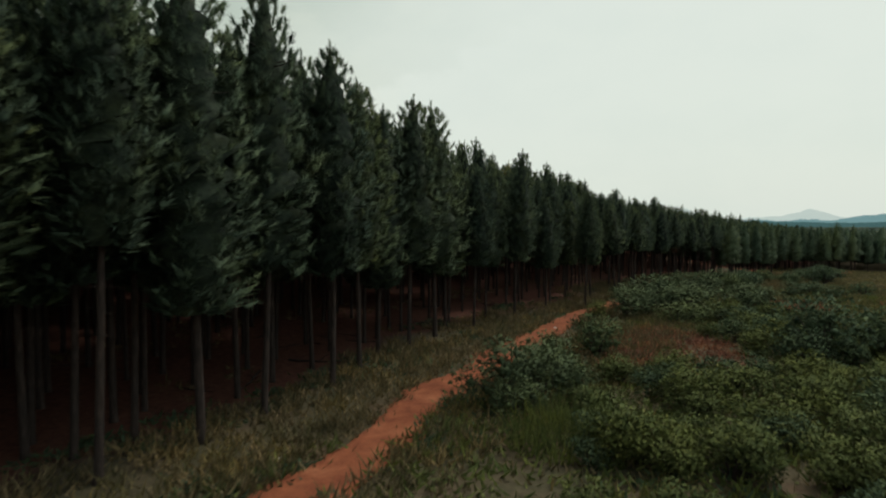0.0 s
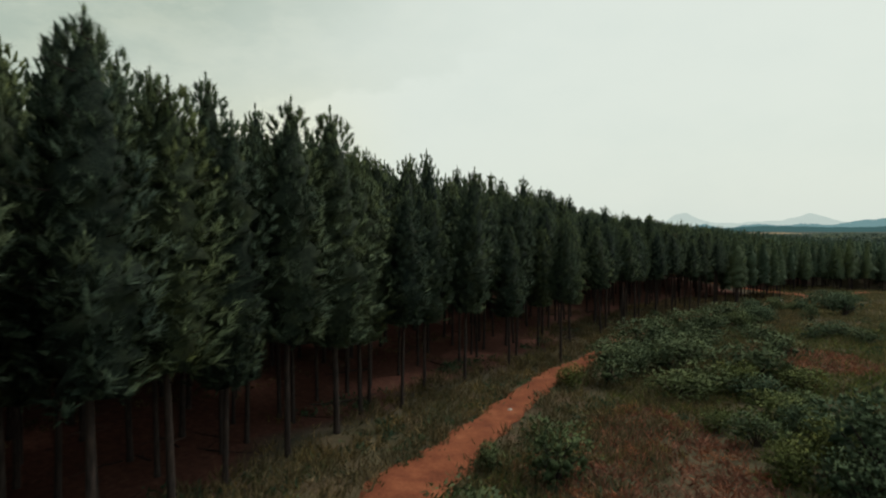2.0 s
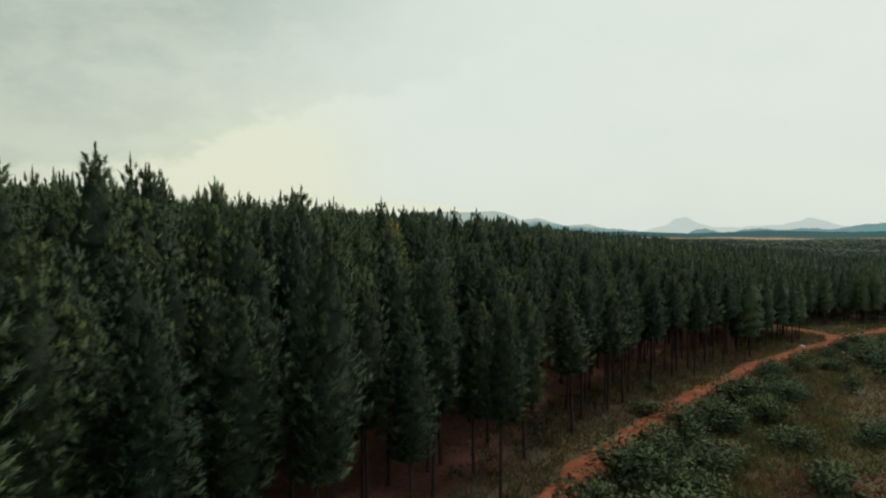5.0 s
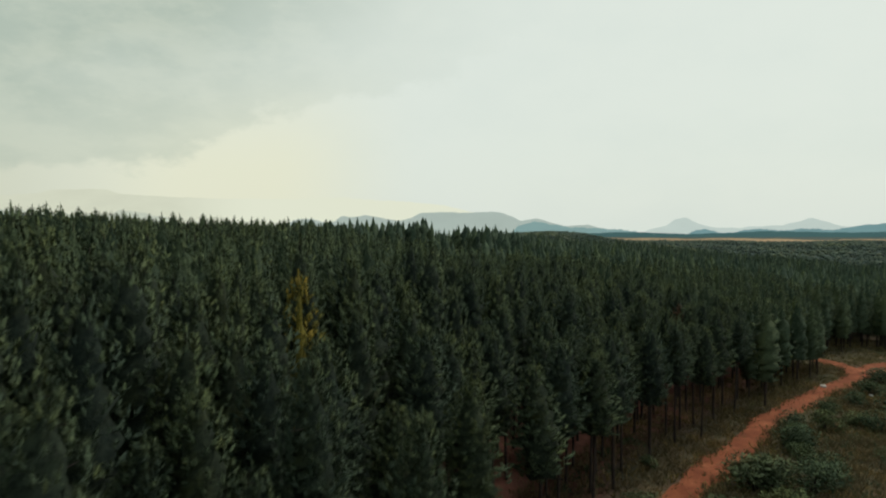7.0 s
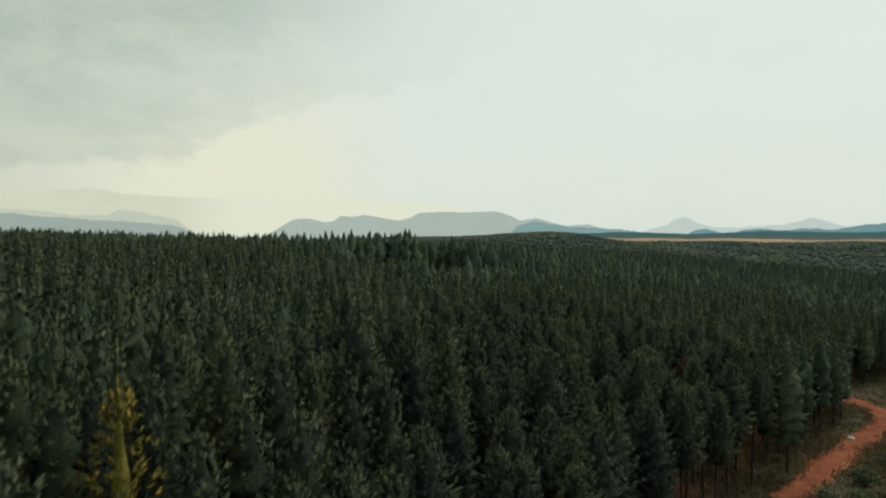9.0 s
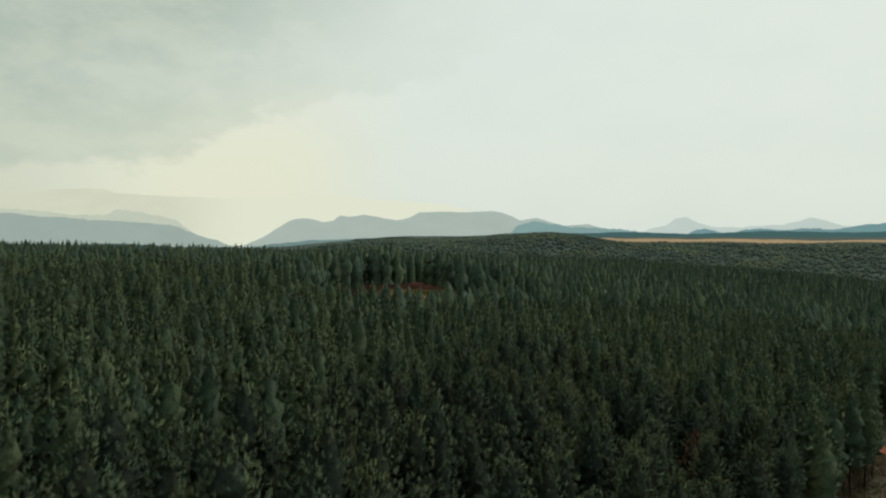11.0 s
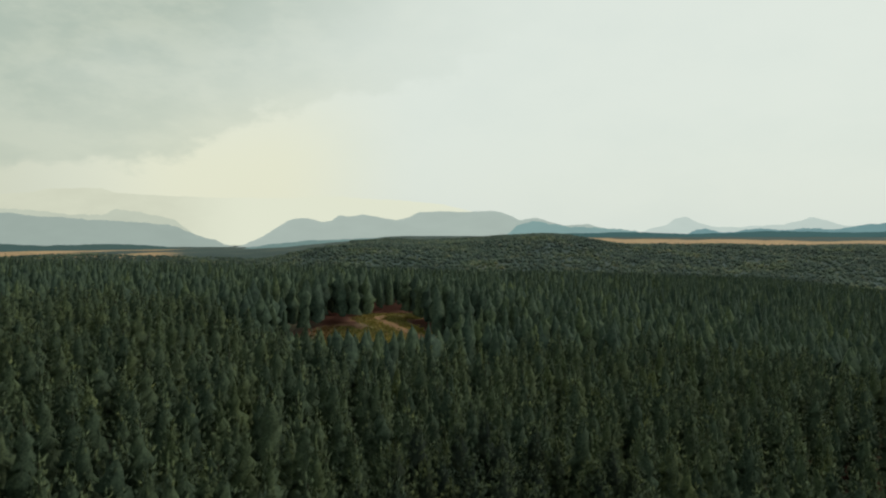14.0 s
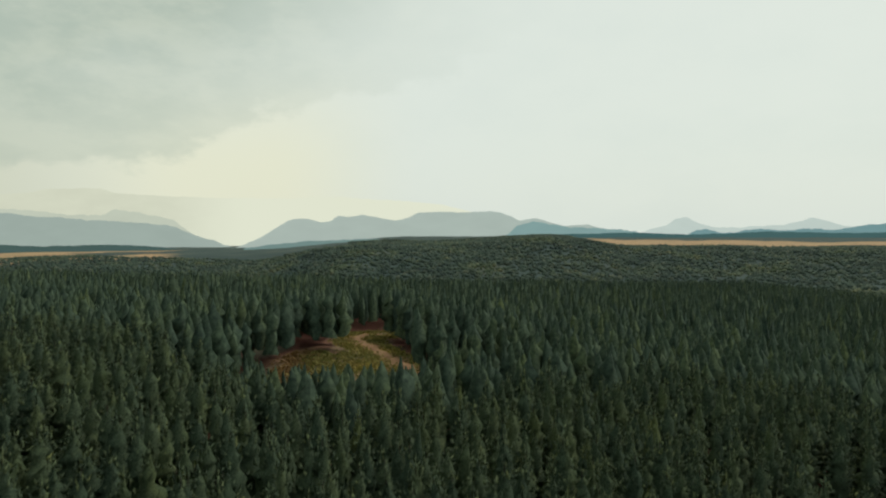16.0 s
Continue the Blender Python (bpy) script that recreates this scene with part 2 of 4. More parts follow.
def bark_material():
    m, nt, b = shader("pine_bark", 0.92, 0.15)
    n = add_noise(nt, 9.0, 6.0, stretch=(1, 1, 0.18))
    c = add_ramp(nt, n, [(0.25, (0.018, 0.015, 0.014)), (0.55, (0.042, 0.034, 0.030)), (0.8, (0.088, 0.068, 0.058))])
    big = add_ramp(nt, add_noise(nt, 0.7, 3.0), [(0.3, (0.75, 0.75, 0.8)), (0.7, (1.25, 1.1, 1.0))])
    nt.links.new(add_mix(nt, 1.0, c, big, "MULTIPLY"), b.inputs["Base Color"])
    add_bump(nt, b, n, 0.7, 0.03)
    return m


def dirt_material(name="red_dirt", tint=(1.0, 1.0, 1.0)):
    m, nt, b = shader(name, 0.95, 0.1)
    n = add_noise(nt, 0.55, 8.0, rough=0.62)
    c = add_ramp(nt, n, [(0.25, (0.105, 0.038, 0.026)), (0.42, (0.165, 0.058, 0.036)), (0.55, (0.22, 0.080, 0.048)), (0.75, (0.31, 0.135, 0.085))])
    fine = add_noise(nt, 7.0, 5.0)
    c = add_mix(nt, 1.0, c, add_ramp(nt, fine, [(0.3, (0.8, 0.78, 0.76)), (0.7, (1.15, 1.12, 1.1))]), "MULTIPLY")
    c = add_mix(nt, 1.0, c, tint, "MULTIPLY")
    nt.links.new(c, b.inputs["Base Color"])
    add_bump(nt, b, fine, 0.6, 0.06)
    return m


def ground_material():
    """Needle litter, scrub turf, dry fields and bare red soil, by the kind of ground."""
    m, nt, b = shader("ground_cover", 0.95, 0.1)
    kind = nt.nodes.new("ShaderNodeAttribute")
    kind.attribute_name = "ground_kind"
    sep = nt.nodes.new("ShaderNodeSeparateColor")
    nt.links.new(kind.outputs["Color"], sep.inputs[0])
    mid = add_noise(nt, 0.25, 7.0, rough=0.6)
    fine = add_noise(nt, 3.0, 6.0, rough=0.6)
    wide = add_noise(nt, 0.012, 5.0, rough=0.6)
    litter = add_ramp(nt, fine, [(0.25, (0.056, 0.026, 0.020)), (0.55, (0.104, 0.044, 0.032)), (0.8, (0.15, 0.075, 0.055))])
    turf = add_ramp(nt, mid, [(0.30, (0.044, 0.044, 0.026)), (0.46, (0.064, 0.056, 0.033)), (0.58, (0.084, 0.064, 0.040)), (0.72, (0.110, 0.060, 0.042))])
    turf = add_mix(nt, 1.0, turf, add_ramp(nt, fine, [(0.3, (0.65, 0.65, 0.65)), (0.7, (1.3, 1.3, 1.3))]), "MULTIPLY")
    field = add_ramp(nt, wide, [(0.35, (0.26, 0.18, 0.10)), (0.55, (0.34, 0.23, 0.13)), (0.7, (0.20, 0.17, 0.09))])
    # ground under the hill scrub, painted with the same haze-blue
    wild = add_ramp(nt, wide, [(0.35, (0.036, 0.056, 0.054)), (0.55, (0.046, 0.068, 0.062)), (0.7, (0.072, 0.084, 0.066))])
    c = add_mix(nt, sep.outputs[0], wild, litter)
    c = add_mix(nt, sep.outputs[1], c, turf)
    c = add_mix(nt, sep.outputs[2], c, field)
    nt.links.new(c, b.inputs["Base Color"])
    add_bump(nt, b, fine, 0.6, 0.08)
    return m


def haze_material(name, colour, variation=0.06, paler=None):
    """Far hills as a plain glowing backdrop: the haze of miles of lit air is put into the colour."""
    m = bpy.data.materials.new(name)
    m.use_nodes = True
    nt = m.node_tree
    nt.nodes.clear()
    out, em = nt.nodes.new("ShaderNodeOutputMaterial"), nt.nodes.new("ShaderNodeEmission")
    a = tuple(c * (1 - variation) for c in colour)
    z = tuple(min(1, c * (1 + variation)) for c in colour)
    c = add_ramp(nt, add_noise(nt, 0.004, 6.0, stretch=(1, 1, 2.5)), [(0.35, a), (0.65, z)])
    if paler:  # paler haze colour painted in towards the bright east
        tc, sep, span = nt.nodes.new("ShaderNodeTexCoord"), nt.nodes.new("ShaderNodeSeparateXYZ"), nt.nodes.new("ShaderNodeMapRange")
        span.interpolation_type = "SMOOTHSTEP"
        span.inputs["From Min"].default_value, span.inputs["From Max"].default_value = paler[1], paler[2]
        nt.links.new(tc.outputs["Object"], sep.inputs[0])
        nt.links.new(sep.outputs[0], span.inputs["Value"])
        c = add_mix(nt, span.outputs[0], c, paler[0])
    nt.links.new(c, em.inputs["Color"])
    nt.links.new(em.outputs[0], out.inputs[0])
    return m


M_EARTH = dirt_material("orange_earth", (1.05, 1.75, 1.6))
M_BARK, M_DIRT, M_GROUND = bark_material(), dirt_material("red_dirt", (0.98, 0.90, 0.76)), ground_material()


# ---- mesh helpers ----
def mesh_of(name, verts, faces, material, smooth=False):
    """A mesh from arrays of vertices and of triangles or quads."""
    verts, faces = np.ascontiguousarray(verts, np.float32), np.ascontiguousarray(faces, np.int32)
    me = bpy.data.meshes.new(name)
    k = faces.shape[1]
    me.vertices.add(len(verts))
    me.vertices.foreach_set("co", verts.ravel())
    me.loops.add(faces.size)
    me.loops.foreach_set("vertex_index", faces.ravel())
    me.polygons.add(len(faces))
    me.polygons.foreach_set("loop_start", np.arange(0, faces.size, k, dtype=np.int32))
    if smooth:
        me.polygons.foreach_set("use_smooth", np.ones(len(faces), bool))
    me.update(calc_edges=True)
    if material:
        me.materials.append(material)
    return me


def part(name, mesh, parent, label=""):
    ob = new(name, mesh)
    ob.parent = parent
    return tagged(ob, label)


def unit(v):
    return v / np.maximum(np.linalg.norm(v, axis=-1, keepdims=True), 1e-9)


def blades(base, way, length, width, rng, bend=0.0):
    """Pointed leaves or needle sprays, a triangle each."""
    n = len(base)
    side = unit(np.cross(way, rng.normal(size=(n, 3))))
    half = side * np.reshape(width, (-1, 1)) * 0.5
    mid = base + way * np.reshape(length, (-1, 1)) * 0.12
    tip = base + way * np.reshape(length, (-1, 1))
    tip[:, 2] -= bend * np.ravel(length) * np.ones(n)
    v = np.stack([mid - half, mid + half, tip], 1).reshape(-1, 3)
    return v, np.arange(3 * n).reshape(-1, 3)


def tube(pts, radii, sides):
    """A tapered round limb along a line of points, as triangles."""
    pts, rings = np.asarray(pts, float), []
    for i, p in enumerate(pts):
        way = unit(pts[min(i + 1, len(pts) - 1)] - pts[max(i - 1, 0)])
        a = unit(np.cross(way, (0.31, 0.95, 0.05)))
        b = np.cross(way, a)
        ang = np.arange(sides) * 2 * math.pi / sides
        rings.append(p + radii[i] * (np.cos(ang)[:, None] * a + np.sin(ang)[:, None] * b))
    v, f = np.concatenate(rings), []
    for i in range(len(pts) - 1):
        for j in range(sides):
            a, b = i * sides + j, i * sides + (j + 1) % sides
            f += [(a, b, b + sides), (a, b + sides, a + sides)]
    return v, np.array(f)


def joined(pieces):
    vs, fs, n = [], [], 0
    for v, f in pieces:
        vs.append(v)
        fs.append(np.asarray(f) + n)
        n += len(v)
    return np.concatenate(vs), np.concatenate(fs)


# ---- ground, road, far hills ----
def build_ground():
    def axis(lo, hi, centre, n, fine):
        k = np.linspace(np.arcsinh((lo - centre) / fine), np.arcsinh((hi - centre) / fine), n)
        return centre + fine * np.sinh(k)

    xs, ys = axis(-4800, 4800, 15, 210, 62), axis(-2500, 4900, 60, 215, 70)
    X, Y = np.meshgrid(xs, ys)
    x, y = X.ravel(), Y.ravel()
    sunk = 0.16 * (1 - step01((np.minimum(polyline_distance(x, y, TRACK), polyline_distance(x, y, SPUR)) - 0.9) / 1.3))
    verts = np.stack([x, y, ground_z(x, y) - sunk], -1)
    i = (np.arange(len(ys) - 1)[:, None] * len(xs) + np.arange(len(xs) - 1)).ravel()
    me = mesh_of("ground", verts, np.stack([i, i + 1, i + len(xs) + 1, i + len(xs)], -1), M_GROUND, True)
    r, u = np.hypot(x - 33, y - 90), (x - 33) / np.maximum(y - 90, 1)
    s, q = along(x, y)
    wood = np.where(r < 480, wooded(x, y) & (q > edge_at(s) + 1.0), False).astype(float)
    turf = ((r < 430) & (wood < 0.5)).astype(float)
    gold = (y > 100) * (r > 1380) * (r < 2500 + 220 * wave(x, y, 0.004, 7)) * (u > 0.24 + 0.02 * wave(x, y, 0.01, 8))
    gold = np.maximum(gold, (y > 100) * (r > 1330) * (r < 1900) * (u < -0.46) * (wave(x, y, 0.004, 6) > -0.45))
    glade = (clearing(x, y) < 1.2) * (0.2 + 0.3 * (wave(x, y, 0.25, 3) > 0))
    open_grass = (r < 430) * step01((-q - 34 - 0.05 * s) / 26) * step01((s - 50) / 30) * 0.5
    col = np.stack([wood, turf, np.maximum(np.maximum(gold, open_grass), glade), np.ones_like(x)], -1).astype(np.float32)
    at = me.color_attributes.new("ground_kind", "FLOAT_COLOR", "POINT")
    at.data.foreach_set("color", col.ravel())
    tagged(new("ground", me), "rolling land of red soil, pine litter, scrub turf and dry fields", "ground", kind="structure")


def smooth_line(pts, step=0.8):
    pts = np.array(pts, float)
    d = np.r_[0, np.cumsum(np.linalg.norm(np.diff(pts, axis=0), axis=1))]
    t = np.arange(0, d[-1], step)
    line = np.stack([np.interp(t, d, pts[:, k]) for k in (0, 1)], -1)
    for _ in range(5):
        line[1:-1] = 0.25 * line[:-2] + 0.5 * line[1:-1] + 0.25 * line[2:]
    return line


def build_road(name, pts, width, label, lift=0.0, surface=None):
    """A dirt road of two worn wheel tracks with a raised crown and ragged verges."""
    line = smooth_line(pts)
    way = unit(np.gradient(line, axis=0))
    side = np.stack([way[:, 1], -way[:, 0]], -1)
    across = np.linspace(-1, 1, 9)
    rise = np.array([-0.10, 0.05, 0.045, 0.02, 0.06, 0.06, 0.02, 0.05, -0.10]) + 0.03 + lift
    n = np.arange(len(line))
    rng = np.random.default_rng(4)
    loose = lambda w: np.convolve(rng.normal(size=len(line) + 40), np.ones(w) / math.sqrt(w), "same")[20:-20]  # noqa: E731
    edges = [1 + 0.16 * loose(9) + 0.10 * loose(3) + 0.05 * loose(1) for _ in range(2)]
    rows, half = [], width / 2 * (1 + 0.32 * step01((58 - line[:, 1]) / 16) + 0.3 * step01((line[:, 1] - 84) / 16))
    for a, up in zip(across, rise):
        p = line + side * (a * half * (edges[int(a > 0)] if abs(a) > 0.7 else 1))[:, None]
        rows.append(np.c_[p, ground_z(p[:, 0], p[:, 1]) + up + 0.010 * loose(5)])
    verts = np.stack(rows, 1).reshape(-1, 3)
    k = len(across)
    i = (np.arange(len(line) - 1)[:, None] * k + np.arange(k - 1)).ravel()
    me = mesh_of(name, verts, np.stack([i, i + 1, i + k + 1, i + k], -1), surface or M_DIRT, True)
    tagged(new(name, me), label, "road", kind="structure")


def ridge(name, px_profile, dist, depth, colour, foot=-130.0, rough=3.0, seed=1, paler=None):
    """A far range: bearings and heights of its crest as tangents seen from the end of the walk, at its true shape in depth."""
    rng = np.random.default_rng(seed)
    prof = np.array(px_profile, float)
    u = np.linspace(prof[0, 0], prof[-1, 0], 320)
    h = np.interp(u, prof[:, 0], prof[:, 1]) * dist
    for _ in range(2):
        h[1:-1] = 0.25 * h[:-2] + 0.5 * h[1:-1] + 0.25 * h[2:]
    bumps = sum(np.convolve(rng.normal(size=len(u) + 40), np.ones(w) / w, "same")[20:-20] * a for w, a in ((25, 3.4), (9, 1.6), (3, 0.55)))
    h = h + rough * bumps
    rows = []
    for k, (back, up) in enumerate(((-depth, 0.0), (-0.6 * depth, 0.34), (-0.25 * depth, 0.74), (0.0, 1.0), (0.5 * depth, 0.6), (depth, 0.0))):
        wob = 1 + 0.06 * np.sin(u * 60 + k * 1.7) * (up not in (0.0, 1.0))
        d = dist + back * wob
        rows.append(np.stack([33 + u * d, 90 + d, np.where(up == 0, foot, foot + (h + 25 - foot) * up)], -1))
    v = np.stack(rows, 1).reshape(-1, 3)
    i = (np.arange(len(u) - 1)[:, None] * 6 + np.arange(5)).ravel()
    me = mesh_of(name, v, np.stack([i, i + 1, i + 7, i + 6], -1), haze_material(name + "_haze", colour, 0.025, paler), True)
    return tagged(new(name, me), "", "hills", kind="structure")


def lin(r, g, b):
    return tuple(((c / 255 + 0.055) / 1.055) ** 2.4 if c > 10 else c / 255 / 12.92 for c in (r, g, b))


def prof(*pairs):
    """Crest line from pairs of sideways and upward hundredths of the distance."""
    return [(a / 100, b / 100) for a, b in pairs]


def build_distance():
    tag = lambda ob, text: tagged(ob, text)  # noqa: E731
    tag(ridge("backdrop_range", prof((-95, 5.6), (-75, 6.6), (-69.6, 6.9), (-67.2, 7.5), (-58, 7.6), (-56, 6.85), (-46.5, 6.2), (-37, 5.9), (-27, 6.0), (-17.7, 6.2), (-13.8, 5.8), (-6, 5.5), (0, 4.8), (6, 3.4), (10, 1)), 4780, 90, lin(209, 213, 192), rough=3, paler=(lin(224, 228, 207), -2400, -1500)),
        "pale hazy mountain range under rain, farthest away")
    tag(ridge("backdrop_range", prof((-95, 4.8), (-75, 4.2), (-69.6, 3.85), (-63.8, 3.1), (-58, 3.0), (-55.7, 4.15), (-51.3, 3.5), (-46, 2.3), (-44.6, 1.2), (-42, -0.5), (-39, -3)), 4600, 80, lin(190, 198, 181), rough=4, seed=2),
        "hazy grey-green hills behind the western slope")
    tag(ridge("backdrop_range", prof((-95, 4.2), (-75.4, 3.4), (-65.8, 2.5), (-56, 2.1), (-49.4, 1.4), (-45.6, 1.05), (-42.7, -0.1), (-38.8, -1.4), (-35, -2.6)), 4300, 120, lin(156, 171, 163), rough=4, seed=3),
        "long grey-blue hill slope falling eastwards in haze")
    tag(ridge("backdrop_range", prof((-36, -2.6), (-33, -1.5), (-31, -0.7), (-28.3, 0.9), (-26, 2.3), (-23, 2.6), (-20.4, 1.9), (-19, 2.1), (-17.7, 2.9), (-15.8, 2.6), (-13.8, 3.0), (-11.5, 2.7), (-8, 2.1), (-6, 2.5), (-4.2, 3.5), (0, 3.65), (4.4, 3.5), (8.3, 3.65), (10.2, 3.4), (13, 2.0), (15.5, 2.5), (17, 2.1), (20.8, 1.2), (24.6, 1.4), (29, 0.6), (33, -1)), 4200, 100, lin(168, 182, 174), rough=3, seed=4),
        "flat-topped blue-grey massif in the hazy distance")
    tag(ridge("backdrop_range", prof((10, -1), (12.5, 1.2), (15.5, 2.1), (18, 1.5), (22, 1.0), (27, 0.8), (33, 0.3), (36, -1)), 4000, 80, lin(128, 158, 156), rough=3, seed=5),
        "low foothill of the massif, teal in haze")
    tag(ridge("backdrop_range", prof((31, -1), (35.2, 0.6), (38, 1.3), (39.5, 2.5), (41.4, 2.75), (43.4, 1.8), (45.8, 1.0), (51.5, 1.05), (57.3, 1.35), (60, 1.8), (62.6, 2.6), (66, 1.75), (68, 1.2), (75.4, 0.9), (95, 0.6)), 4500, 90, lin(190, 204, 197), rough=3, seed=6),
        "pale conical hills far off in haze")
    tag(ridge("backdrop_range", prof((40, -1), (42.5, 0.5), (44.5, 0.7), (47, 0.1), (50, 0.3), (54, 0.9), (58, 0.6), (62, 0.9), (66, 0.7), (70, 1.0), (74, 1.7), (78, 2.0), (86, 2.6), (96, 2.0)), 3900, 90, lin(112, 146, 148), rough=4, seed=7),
        "wooded hills on the far plain, teal in haze")
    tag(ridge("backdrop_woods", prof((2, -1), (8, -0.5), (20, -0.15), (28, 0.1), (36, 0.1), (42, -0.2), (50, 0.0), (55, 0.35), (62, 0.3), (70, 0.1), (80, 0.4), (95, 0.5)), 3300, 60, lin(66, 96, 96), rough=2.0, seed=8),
        "dark plantation strip on the plain, teal in haze")
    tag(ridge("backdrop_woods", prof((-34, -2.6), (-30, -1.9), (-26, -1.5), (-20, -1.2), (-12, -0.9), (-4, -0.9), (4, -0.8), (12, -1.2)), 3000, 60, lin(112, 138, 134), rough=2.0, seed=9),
        "hazy grey-green slope behind the scrub hill")
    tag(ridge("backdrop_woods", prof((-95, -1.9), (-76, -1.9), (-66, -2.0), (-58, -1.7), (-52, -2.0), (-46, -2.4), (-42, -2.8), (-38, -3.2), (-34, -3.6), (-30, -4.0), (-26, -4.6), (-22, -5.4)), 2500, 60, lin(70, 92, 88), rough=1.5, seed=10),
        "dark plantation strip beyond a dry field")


# ---- pines ----
def place(src, first, m):
    """The source itself at its first place, a copy at every later one."""
    if src not in first:
        first.add(src)
        src.matrix_basis = m
        return src
    return copy_thing(src, m @ Matrix.Diagonal((*(1 / v for v in src.scale), 1)))


def crown_radius(below, reach, full, widest):
    """Half width of a crown at a depth below its tip: a cone that fills out to its widest, drawn in a little at the foot."""
    r = widest * (1 - np.exp(-np.maximum(below, 0) * full / widest))
    return r * (1 - 0.35 * step01((below - 0.72 * reach) / (0.28 * reach))) + 0.03


def spindles(base, way, length, width, rng, sides=4):
    """Plump clumps: spindles of a few sides, fattest below the middle."""
    n = len(base)
    a = unit(np.cross(way, rng.normal(size=(n, 3))))
    b = np.cross(way, a)
    L, W = np.reshape(length, (-1, 1)), np.reshape(width, (-1, 1)) * 0.5
    mid = base + way * L * rng.uniform(0.32, 0.5, (n, 1))
    ring = []
    for k in range(sides):
        d = math.cos(2 * math.pi * k / sides) * a + math.sin(2 * math.pi * k / sides) * b
        ring.append(mid + W * rng.uniform(0.75, 1.25, (n, 1)) * d + way * L * rng.uniform(-0.1, 0.1, (n, 1)))
    v = np.stack([base, *ring, base + way * L], 1).reshape(-1, 3)
    i = (sides + 2) * np.arange(n)[:, None]
    f = [i + [0, 1 + (k + 1) % sides, 1 + k] for k in range(sides)] + [i + [sides + 1, 1 + k, 1 + (k + 1) % sides] for k in range(sides)]
    return v, np.concatenate(f, 0)


def crown_body(rng, height, base, full, widest, levels, sectors, lump=0.38):
    """The closed mass of a crown: ragged tiers of boughs running up to a point."""
    reach, rings = height - base, []
    for k, u in enumerate(np.linspace(0.0, 0.985, levels) ** 0.92):
        r = crown_radius(reach * (1 - u), reach, full, widest) * (1.08 if k % 2 == 0 else 0.88)
        ang = (np.arange(sectors) + rng.uniform(-0.3, 0.3, sectors)) * 2 * math.pi / sectors + k * 0.5
        rad = r * (1 + lump * rng.uniform(-1, 1, sectors))
        z = base + u * reach + rng.uniform(-0.5, 0.5, sectors) * 0.6 * reach / levels
        rings.append(np.c_[np.cos(ang) * rad, np.sin(ang) * rad, z])
    v = np.concatenate([*rings, [[0, 0, height], [0, 0, base + 0.05 * reach]]])
    f, n = [], levels * sectors
    for k in range(levels - 1):
        for j in range(sectors):
            p, q = k * sectors + j, k * sectors + (j + 1) % sectors
            f += [(p, q, q + sectors), (p, q + sectors, p + sectors)]
    f += [(n - sectors + j, n - sectors + (j + 1) % sectors, n) for j in range(sectors)]
    f += [((j + 1) % sectors, j, n + 1) for j in range(sectors)]
    return v, np.array(f)


def brushes(base, axis, length, girth, per, rng, broad, plump, sides=3):
    """Bottle-brush shoots: a plump stem of packed needles with loose sprays swept forward round it. Returns arrays, soft outward normals, and the shoot that each face belongs to."""
    m = len(base)
    a = unit(np.cross(axis, rng.normal(size=(m, 3))))
    b = np.cross(axis, a)
    L, G = np.reshape(length, (-1, 1)), np.reshape(girth, (-1, 1))
    mid = base + axis * L * rng.uniform(0.4, 0.6, (m, 1))
    ring, ring_n = [], []
    for k in range(sides):
        d = math.cos(2 * math.pi * k / sides) * a + math.sin(2 * math.pi * k / sides) * b
        ring.append(mid + G * plump * rng.uniform(0.7, 1.2, (m, 1)) * d + axis * L * rng.uniform(-0.18, 0.12, (m, 1)))
        ring_n.append(d + 0.2 * axis)
    v = np.stack([base, *ring, base + axis * L], 1).reshape(-1, 3)
    nv = unit(np.stack([-axis * 0.7, *ring_n, axis], 1).reshape(-1, 3))
    i = (sides + 2) * np.arange(m)[:, None]
    f = np.concatenate([i + [0, 1 + (k + 1) % sides, 1 + k] for k in range(sides)] + [i + [sides + 1, 1 + k, 1 + (k + 1) % sides] for k in range(sides)], 0)
    owner = np.tile(np.arange(m), 2 * sides)
    if not per:
        return v, f, nv, owner
    n = m * per
    D, L, G = (np.repeat(u, per, 0) for u in (axis, L, G))
    away = unit(np.cross(D, rng.normal(size=(n, 3))))
    tangent = np.cross(D, away)
    t = rng.uniform(0.05, 0.95, (n, 1))
    root = np.repeat(base, per, 0) + D * L * t * 0.8 + away * G * 0.08
    way = unit(D * rng.uniform(0.1, 1.1, (n, 1)) + away * rng.uniform(0.5, 1.0, (n, 1)) * (1.15 - 0.6 * t) + [0, 0, 0.18])
    ln = G * rng.uniform(0.5, 0.85, (n, 1)) * (1.05 - 0.25 * t)
    half = tangent * ln * broad * 0.5
    w = np.stack([root + way * ln * 0.25 - half, root + way * ln * 0.25 + half, root + way * ln], 1).reshape(-1, 3)
    wf = len(v) + np.arange(3 * n).reshape(-1, 3)
    return np.concatenate([v, w]), np.concatenate([f, wf]), np.concatenate([nv, np.repeat(unit(away + 0.35 * D + 0.15 * rng.normal(size=(n, 3))), 3, 0)]), np.r_[owner, np.repeat(np.arange(m), per)]


def vertex_normals(v, f):
    n = np.zeros_like(v)
    face = np.cross(v[f[:, 1]] - v[f[:, 0]], v[f[:, 2]] - v[f[:, 0]])
    for k in range(3):
        np.add.at(n, f[:, k], face)
    return unit(n)


